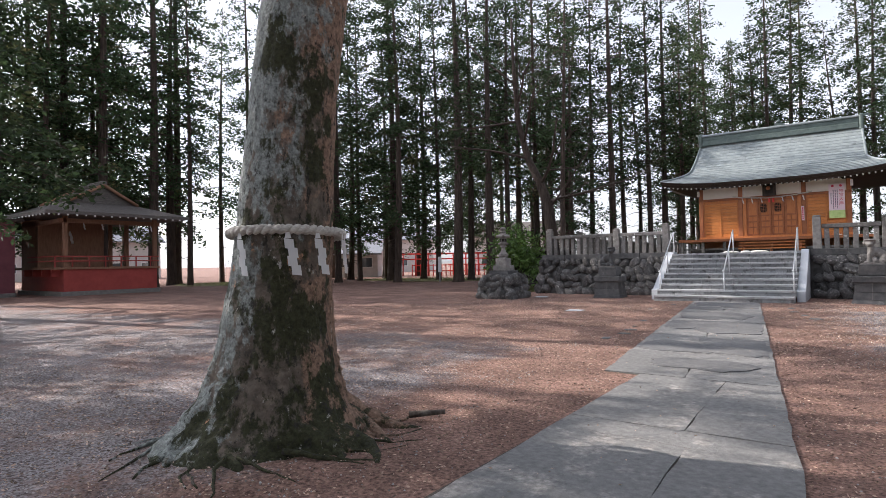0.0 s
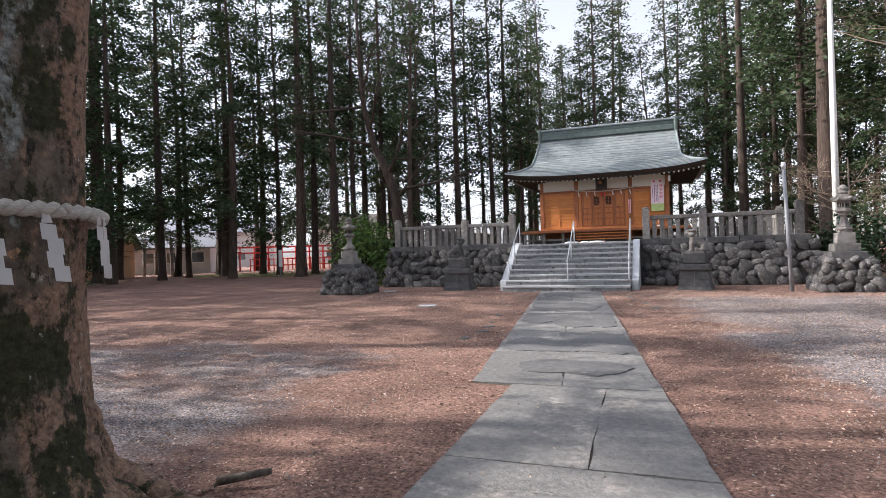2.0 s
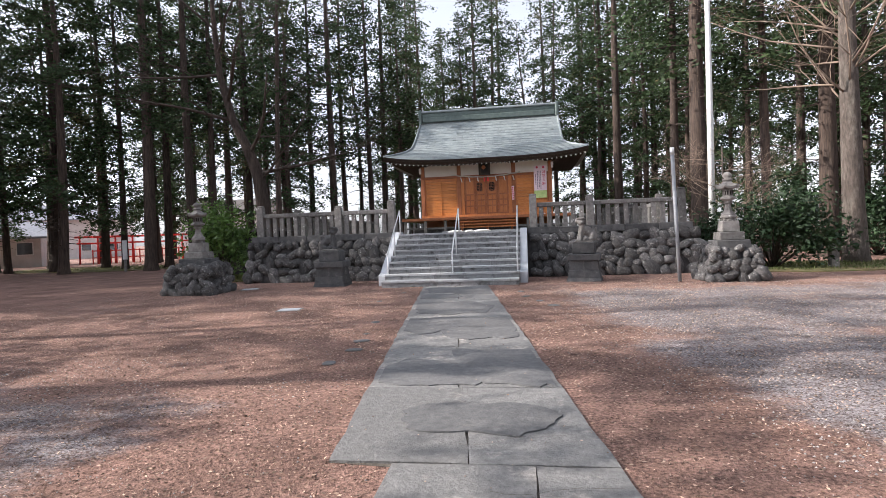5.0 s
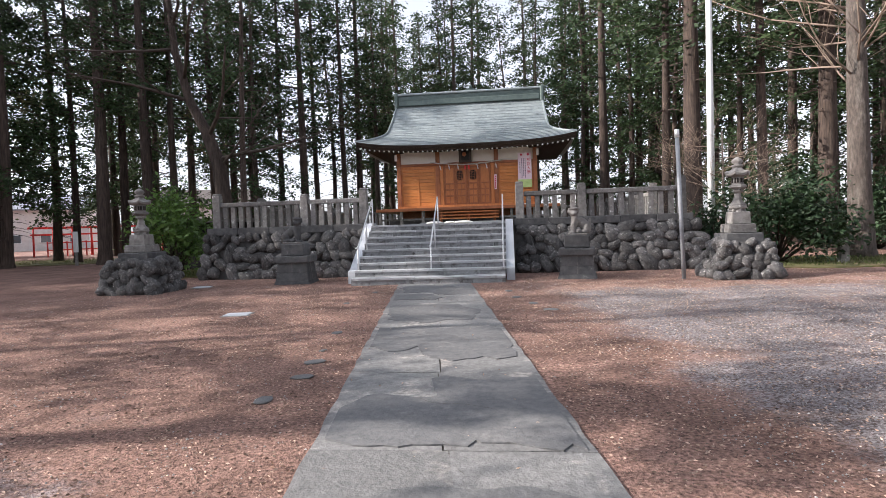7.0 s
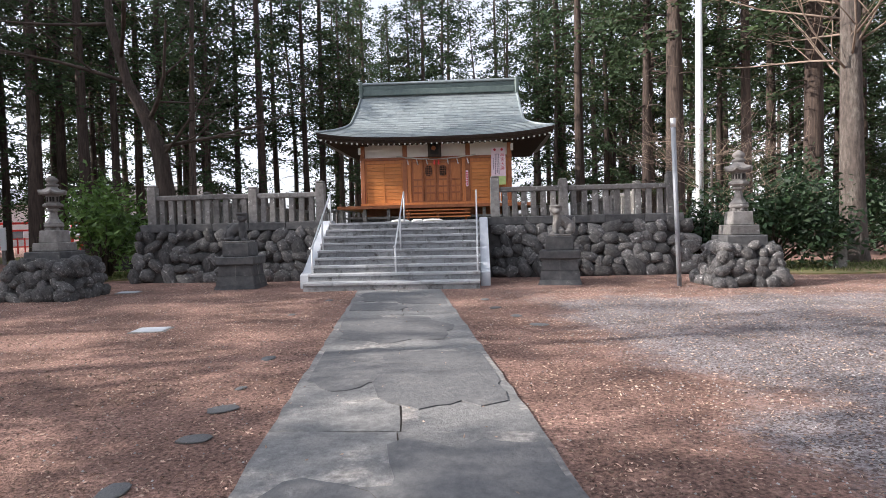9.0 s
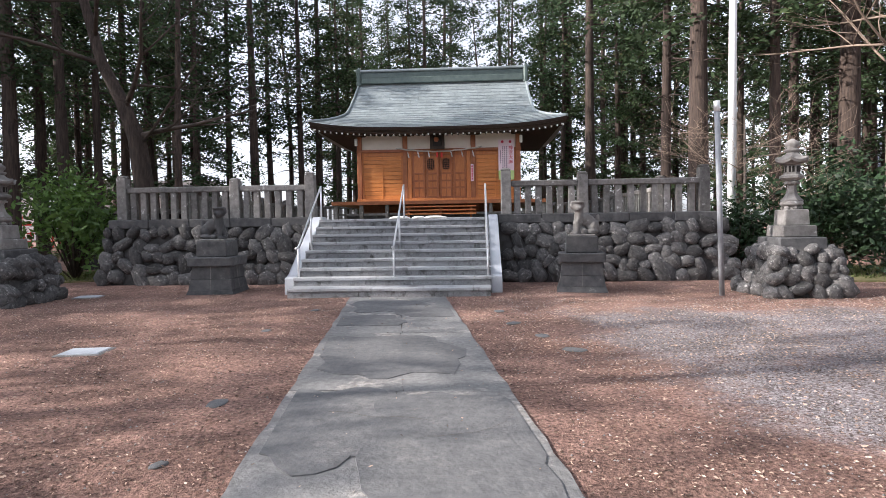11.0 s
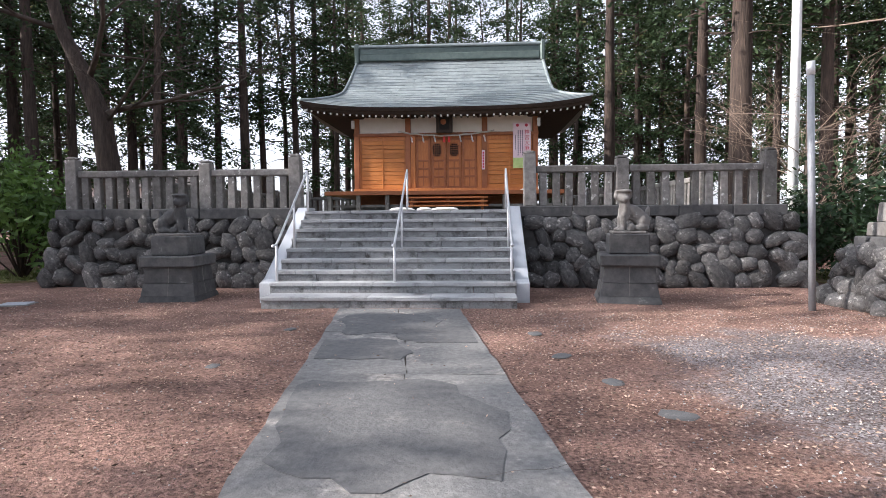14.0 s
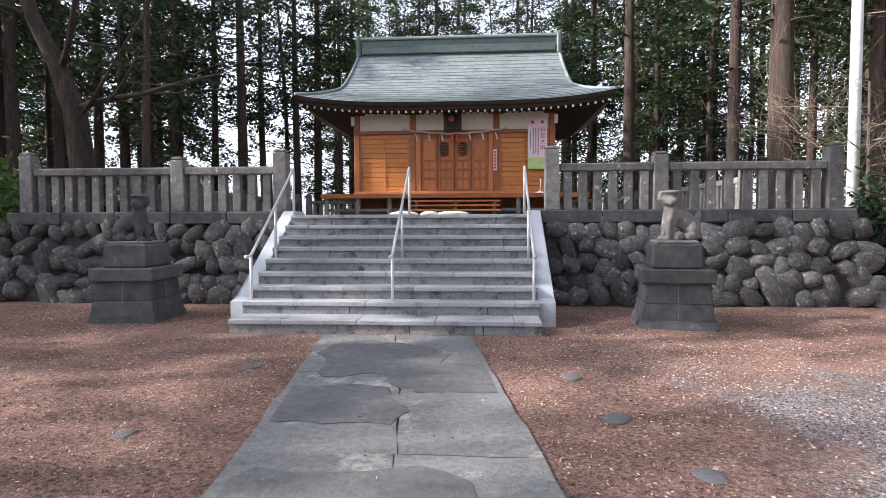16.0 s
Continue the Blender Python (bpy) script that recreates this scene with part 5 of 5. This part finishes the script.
# ---- old tree with the sacred rope ----
def old_tree():
    t = thing("old_tree", "thick old tree trunk with mottled mossy bark and roots", "tree", (-0.36, -17.02, 0))
    lean = Vector((0.61, 0.79, 0))
    bm = bmesh.new()
    sides = 150
    rings = []
    zs = [-0.06, 0.0, 0.05, 0.1, 0.16, 0.24, 0.33, 0.44] + [0.44 + 0.045 * i for i in range(1, 96)] + [5.2, 5.8, 6.5, 7.5]
    for z in zs:
        base = 0.345 + 0.085 * max(0.0, 1 - z / 2.6) + 0.16 * math.exp(-z * 1.9)
        ring = []
        for i in range(sides):
            a = 2 * math.pi * i / sides
            c, s = math.cos(a), math.sin(a)
            flare = math.exp(-z * 4.2) * (0.30 + 0.42 * max(0, math.sin(3 * a + 0.8)) ** 2 + 0.30 * max(0, math.sin(5 * a + 2.0)) ** 2)
            r = base + flare * 0.48
            r *= 1 + 0.05 * noise.noise((c * 1.6, s * 1.6, z * 0.9)) + 0.035 * noise.noise((c * 5, s * 5, z * 3.5)) + 0.022 * noise.noise((c * 9, s * 9, z * 7)) + 0.02 * abs(noise.noise((c * 17, s * 17, z * 13)))
            if z < 0.6:
                r *= 1 + 0.10 * noise.noise((c * 6, s * 6, z * 24))
            k = 0.045 * z + 0.010 * z * z
            ring.append(bm.verts.new((r * c + lean.x * k, r * s + lean.y * k, z)))
        rings.append(ring)
    for p, q in zip(rings, rings[1:]):
        for i in range(sides):
            bm.faces.new((p[i], p[(i + 1) % sides], q[(i + 1) % sides], q[i]))
    part("trunk", bm, M_NEARBARK, t, smooth=True)
    rng = random.Random(8)
    for k in range(13):
        a = 2 * math.pi * k / 13 + rng.uniform(-0.2, 0.2)
        ln = rng.uniform(0.75, 1.25)
        pts, rad = [], []
        for j in range(7):
            q = j / 6
            r = 0.45 + ln * 0.62 * q
            aa = a + 0.25 * math.sin(q * 3 + k)
            pts.append((r * math.cos(aa), r * math.sin(aa), 0.20 * (1 - q) ** 2 - 0.03 * q + rng.uniform(-0.012, 0.012)))
            rad.append(0.115 * (1 - 0.75 * q))
        part("root", tube(pts, rad, 9, M_NEARBARK), None, t)
    for k in range(14):
        a = radians(-150 + 14 * k + rng.uniform(-5, 5))
        r, z = rng.uniform(0.66, 0.8), rng.uniform(0.03, 0.07)
        turn, pts = rng.uniform(0.2, 0.7), []
        for j in range(7):
            pts.append((r * math.cos(a), r * math.sin(a), max(z, -0.004) + rng.uniform(-0.005, 0.005)))
            a += turn * 0.11 / r + rng.uniform(-0.05, 0.05)
            r += rng.uniform(0.05, 0.11)
            z -= 0.018
        r0 = rng.uniform(0.012, 0.024)
        part("surface_root", tube(pts, [r0 * (1 - 0.11 * j) for j in range(7)], 7, M_NEARBARK), None, t)
    v, f = [], []
    for k in range(6):
        a = k * 1.05
        top = Vector((lean.x * 1.1, lean.y * 1.1, 7.0))
        pp = [top + Vector((math.cos(a) * q * 3.2, math.sin(a) * q * 3.2, q * 4.5)) for q in (0, 0.3, 0.7, 1)]
        tube_arrays(pp, [0.2, 0.13, 0.08, 0.03], 7, v, f)
    part("fork", raw_mesh(v, f, M_GREYBARK, True), None, t)
    # rope: two strands twisted round the trunk
    rp = thing("sacred_rope", "twisted straw rope with white zigzag paper streamers", "sacred rope", (-0.36 + lean.x * 0.12, -17.02 + lean.y * 0.12, 1.60))
    n = 220
    for ph in (0, math.pi):
        pts = []
        for i in range(n + 1):
            a = 2 * math.pi * i / n
            w = a * 22 + ph
            sag = 0.02 * math.cos(a + 0.9)
            pts.append(((0.445 + 0.017 * math.cos(w)) * math.cos(a), (0.445 + 0.017 * math.cos(w)) * math.sin(a), sag + 0.017 * math.sin(w)))
        part("strand", tube(pts, 0.025, 6, M_ROPE), None, rp)
    for a in (-90, -42, -14, 24, 33, 100, 170, 230):
        x, y = 0.475 * math.cos(radians(a)), 0.475 * math.sin(radians(a))
        shide(rp, (x, y, -0.05), 0.28, a + 90 + 4)


old_tree()
stick = thing("fallen_branch", "broken grey branch lying beside the tree roots", "branch", (0.35, -16.15, 0.02))
part("wood", tube([(0, 0, 0.02), (0.12, 0.06, 0.035), (0.26, 0.17, 0.045)], [0.03, 0.026, 0.02], 8, M_GREYBARK), None, stick)


# ---- stage building ----
def hip_gable_roof(w, d, z0, z1, over, material, thick=0.16):
    bm = bmesh.new()
    a, b = w / 2 + over, d / 2 + over
    n = 10
    for sy in (-1, 1):
        g = []
        for j in range(n + 1):
            v = j / n
            half = a if v == 0 else (a - (a - w * 0.30) * min(1, v / 0.5) if v < 0.5 else w * 0.30)
            z = z0 + (z1 - z0) * (0.55 * v + 0.45 * v * v)
            g.append([bm.verts.new((half * u, sy * b * (1 - v), z)) for u in (-1, -0.5, 0, 0.5, 1)])
        for p, q in zip(g, g[1:]):
            for k in range(4):
                bm.faces.new((p[k], p[k + 1], q[k + 1], q[k]))
    for sx in (-1, 1):
        zm = z0 + (z1 - z0) * (0.55 * 0.5 + 0.45 * 0.25)
        q = [bm.verts.new(p) for p in ((sx * a, -b, z0), (sx * a, b, z0), (sx * w * 0.30, b / 2, zm), (sx * w * 0.30, -b / 2, zm))]
        bm.faces.new(q)
        tri = [bm.verts.new(p) for p in ((sx * w * 0.28, -b / 2, zm), (sx * w * 0.28, b / 2, zm), (sx * w * 0.28, 0, z1))]
        bm.faces.new(tri)
    base = [bm.verts.new((sx * a, sy * b, z0 - thick)) for sx, sy in ((-1, -1), (1, -1), (1, 1), (-1, 1))]
    bm.faces.new(base)
    ring = [bm.verts.new((sx * a, sy * b, z0)) for sx, sy in ((-1, -1), (1, -1), (1, 1), (-1, 1))]
    for i in range(4):
        bm.faces.new((base[i], base[(i + 1) % 4], ring[(i + 1) % 4], ring[i]))
    return bm


def stage():
    s = thing("stage_pavilion", "open wooden dance stage with red skirting and grey roof", "pavilion", (-32.0, -5.25, 0), 90)
    # local x runs along the court side, local -y faces the court
    w, d = 4.8, 5.6
    part("footing", box(-w / 2 - 0.15, w / 2 + 0.15, -d / 2 - 0.1, d / 2 + 0.1, -0.05, 0.22, 0.02), M_OLDSTONE, s)
    part("skirting", box(-w / 2, w / 2, -d / 2, d / 2, 0.22, 1.35, 0.01), M_STAGERED, s)
    part("floor", box(-w / 2 - 0.5, w / 2 + 0.1, -d / 2 - 0.12, d / 2, 1.35, 1.47, 0.01), M_STAGEWOOD, s)
    for x in (-w / 2 + 0.1, w / 2 - 0.1):
        for y in (-d / 2 + 0.1, 0.6, d / 2 - 0.1):
            part("post", box(x - 0.1, x + 0.1, y - 0.1, y + 0.1, 1.47, 4.1, 0.01), M_STAGEWOOD, s)
    part("back_wall", box(-w / 2, w / 2 - 1.4, 0.6, 0.7, 1.47, 4.1, 0), M_STAGEWOOD, s)
    part("end_wall", box(-w / 2, -w / 2 + 0.1, 0.8, d / 2, 1.47, 4.1, 0), M_STAGEWOOD, s)
    for y in (-d / 2 + 0.05,):
        part("beam", box(-w / 2 - 0.2, w / 2 + 0.2, y, y + 0.16, 3.75, 3.98, 0.01), M_STAGEWOOD, s)
    part("beam", box(-w / 2, -w / 2 + 0.16, -d / 2, d / 2, 3.75, 3.98, 0.01), M_STAGEWOOD, s)
    for z in (1.78, 2.02):
        part("rail", box(-w / 2 - 0.45, w / 2 + 0.05, -d / 2 - 0.1, -d / 2 - 0.04, z - 0.03, z + 0.03, 0.005), M_STAGERED, s)
        part("rail", box(-w / 2 - 0.45, -w / 2 - 0.39, -d / 2 - 0.1, 0.6, z - 0.03, z + 0.03, 0.005), M_STAGERED, s)
    for k in range(7):
        x = -w / 2 - 0.42 + k * 0.8
        part("baluster", box(x - 0.03, x + 0.03, -d / 2 - 0.1, -d / 2 - 0.04, 1.47, 2.0, 0.005), M_STAGERED, s)
    for k in range(4):
        part("support", box(-w / 2 - 0.4, -w / 2, -d / 2 + 0.4 + k * 1.2, -d / 2 + 0.5 + k * 1.2, 1.0, 1.35, 0.01), M_STAGERED, s)
    turned = pose(0, 0, 0, 0, 0, 90)
    part("roof", hip_gable_roof(d, w, 4.25, 6.0, 1.25, M_OLDTILE), M_OLDTILE, s, at=turned)
    part("ridge", box(-d * 0.32, d * 0.32, -0.16, 0.16, 5.92, 6.2, 0.04), M_OLDTILE, s, at=turned)
    for sx in (-1, 1):
        for sy in (-1, 1):
            part("barge_board", tube([(sx * d * 0.31, 0, 6.0), (sx * d * 0.31, sy * 1.0, 5.42), (sx * d * 0.31, sy * 1.85, 4.95)], 0.09, 6, M_STAGEWOOD), None, s, at=turned)
    cap = to_mesh(box(-0.035, 0.035, -0.02, 0.02, -0.035, 0.035, 0), M_WHITE)
    for k in range(18):
        part("rafter_end", cap, None, s, "white rafter end", at=pose(-3.5 + k * 0.41, -d / 2 - 1.262, 4.05))
    for k in range(18):
        part("rafter_end", cap, None, s, "white rafter end", at=pose(-w / 2 - 1.262, -3.9 + k * 0.45, 4.05, 0, 0, 90))
    for x in (-1.5, -0.6, 0.3, 1.2, 2.0):
        shide(s, (x, -d / 2 + 0.0, 3.72), 0.3)
    shide(s, (-0.9, 0.5, 3.4), 0.6)


stage()
shed = thing("maroon_shed", "low maroon sheet-metal shed beside the stage", "shed", (-34.2, -11.9, 0))
part("wall", box(-3, 3, -2.8, 2.8, 0.15, 3.8, 0.01), M_SHED, shed)
part("base", box(-3.05, 3.05, -2.85, 2.85, -0.03, 0.2, 0.01), M_OLDSTONE, shed)
part("roof", box(-3.3, 3.35, -3.1, 3.1, 3.8, 3.95, 0.02), M_EAVE, shed)


# ---- red gates, stone gate and houses beyond ----
def torii(x, y, rz, w, h, material, name, label, group, r=0.075):
    t = thing(name, label, "gate", (x, y, 0), rz, group)
    for sx in (-1, 1):
        part("pillar", tube([(sx * w / 2, 0, -0.05), (sx * w / 2 * 0.95, 0, h)], r, 10, material), None, t)
    part("tie_beam", box(-w / 2 - 0.2, w / 2 + 0.2, -r * 0.6, r * 0.6, h * 0.76, h * 0.76 + 0.14, 0.01), material, t)
    part("lintel", box(-w / 2 - 0.35, w / 2 + 0.35, -r * 1.2, r * 1.2, h, h + 0.17, 0.02), material, t)
    return t


first = torii(-36.5, 29.0, 55, 1.5, 2.3, M_VERMIL, "red_gate", "small bright vermilion wooden shrine gate in a row", "row of red gates")
for k in range(1, 9):
    copy_thing(first, pose(-36.5 + 1.15 * k, 29.0 + 0.75 * k, 0, 0, 0, 55))
torii(-37.5, 18.8, 35, 2.2, 3.0, M_OLDSTONE, "stone_gate", "pale stone shrine gate between the trees", "", 0.14)
fence = thing("red_fence", "low red wooden fence below the gates", "fence", (-31, 30.5, 0), 33)
for k in range(22):
    part("slat", box(-5 + k * 0.45, -4.9 + k * 0.45, -0.03, 0.03, 0, 1.25, 0), M_VERMIL, fence)
for z in (0.5, 1.1):
    part("rail", box(-5, 4.7, 0.03, 0.07, z, z + 0.09, 0), M_VERMIL, fence)


def house(x, y, rz, w, d, h, rise, wall, roof, label, wins=2):
    b = thing("house", label, "house", (x, y, 0), rz)
    part("wall", box(-w / 2, w / 2, -d / 2, d / 2, -0.05, h, 0.01), wall, b)
    bm = bmesh.new()
    o = 0.5
    prof = [(-d / 2 - o, h - 0.15), (0, h + rise), (d / 2 + o, h - 0.15), (d / 2 + o, h - 0.32), (0, h + rise - 0.2), (-d / 2 - o, h - 0.32)]
    va = [bm.verts.new((-w / 2 - o, y2, z)) for y2, z in prof]
    vb = [bm.verts.new((w / 2 + o, y2, z)) for y2, z in prof]
    bm.faces.new(va)
    bm.faces.new(vb[::-1])
    for i in range(6):
        bm.faces.new((va[i], va[(i + 1) % 6], vb[(i + 1) % 6], vb[i]))
    part("roof", bm, roof, b)
    bm = bmesh.new()
    for sx in (-1, 1):
        q = [bm.verts.new((sx * (w / 2 - 0.01), -d / 2, h - 0.02)), bm.verts.new((sx * (w / 2 - 0.01), d / 2, h - 0.02)), bm.verts.new((sx * (w / 2 - 0.01), 0, h + rise - 0.25))]
        bm.faces.new(q)
    part("gable", bm, wall, b)
    for k in range(wins):
        wx = -w / 2 + w * (k + 0.5) / wins
        wn_ = part("window", box(wx - 0.6, wx + 0.6, -d / 2 - 0.05, -d / 2 + 0.02, 1.0, 2.1, 0.01), M_WHITE, b)
        part("pane", box(wx - 0.53, wx + 0.53, -d / 2 - 0.065, -d / 2 - 0.04, 1.07, 2.03, 0), M_PANE, wn_)


house(-38.6, 14.4, 35, 3.4, 5.0, 2.7, 1.4, M_TAN, M_OLDTILE, "tan walled house with a brown gabled roof", 0)
house(-44, 26, 35, 9, 6, 2.7, 1.2, M_PALE, M_SLATE, "low pale house with a blue-grey roof", 4)
house(-62, 55, 30, 16, 9, 5.5, 2.0, M_PALE, M_SLATE, "pale two-storey house beyond the trees", 5)
house(-40, 62, 20, 14, 9, 5.5, 2.2, M_PALE, M_OLDTILE, "pale house with a brown roof beyond the grove", 4)
house(-78, 12, 80, 18, 9, 5.0, 2.0, M_PALE, M_SLATE, "pale house behind the stage", 5)
house(36, 30, -40, 12, 8, 5.0, 2.0, M_PALE, M_SLATE, "pale house glimpsed through the grove", 4)
post = thing("white_post", "slim white signpost at the edge of the court", "signpost", (-20.8, 13.2, 0))
part("shaft", box(-0.06, 0.06, -0.06, 0.06, -0.05, 0.7, 0.01), M_OLDSTONE, post)
part("board", box(-0.14, 0.14, -0.03, 0.03, 0.7, 1.8, 0.01), M_WHITE, post)
hut = thing("small_shed", "low dark shed roof behind the bush", "shed", (-10.6, 8.5, 0))
part("wall", box(-1.5, 1.5, -1.2, 1.2, -0.03, 1.9, 0.01), M_BLACK, hut)
part("roof", box(-1.8, 1.8, -1.5, 1.5, 1.9, 2.05, 0.02), M_OLDTILE, hut)


def moss_patch(cx, cy, rx, ry, seed):
    n = 40
    ring = [(cx + rx * (1 + 0.3 * noise.noise((math.cos(6.283 * i / n) * 1.5, math.sin(6.283 * i / n) * 1.5, seed))) * math.cos(6.283 * i / n), cy + ry * (1 + 0.3 * noise.noise((math.cos(6.283 * i / n), math.sin(6.283 * i / n), seed + 5))) * math.sin(6.283 * i / n)) for i in range(n)]
    ob = new("grass_patch", raw_mesh([(x, y, 0.03) for x, y in ring] + [(x, y, -0.05) for x, y in ring], [tuple(range(n))] + [(i, i + n, (i + 1) % n + n, (i + 1) % n) for i in range(n)], M_MOSS))
    tagged(ob, "thin mossy grass at the edge of the court", "grass", kind="stuff")
    rng = np.random.default_rng(seed)
    a, r = rng.uniform(0, 6.283, 2500), np.sqrt(rng.uniform(0, 0.85, 2500))
    c = np.stack([cx + rx * r * np.cos(a), cy + ry * r * np.sin(a), np.full(2500, 0.06)], 1)
    v, f = cards(rng, c, 0.13, 2.5, 0.15)
    tagged(new("grass", stuff_mesh(v, f, M_GRASS)), "sparse short green grass blades", "grass", kind="stuff")


moss_patch(12.0, 3.6, 4.2, 2.2, 3)
moss_patch(-9.5, 4.6, 2.2, 2.0, 4)
moss_patch(-25, 17.5, 8, 3.5, 6)
moss_patch(-36, 6.5, 5, 4, 9)

snow = new("snow_heap", stone_mesh(61, M_WHITE))
snow.matrix_basis = pose(-8.0, -11.0, 0.03, 0, 0, 30) @ Matrix.Diagonal((0.6, 0.4, 0.3, 1))
tagged(snow, "small heap of leftover white snow on the earth", "snow")
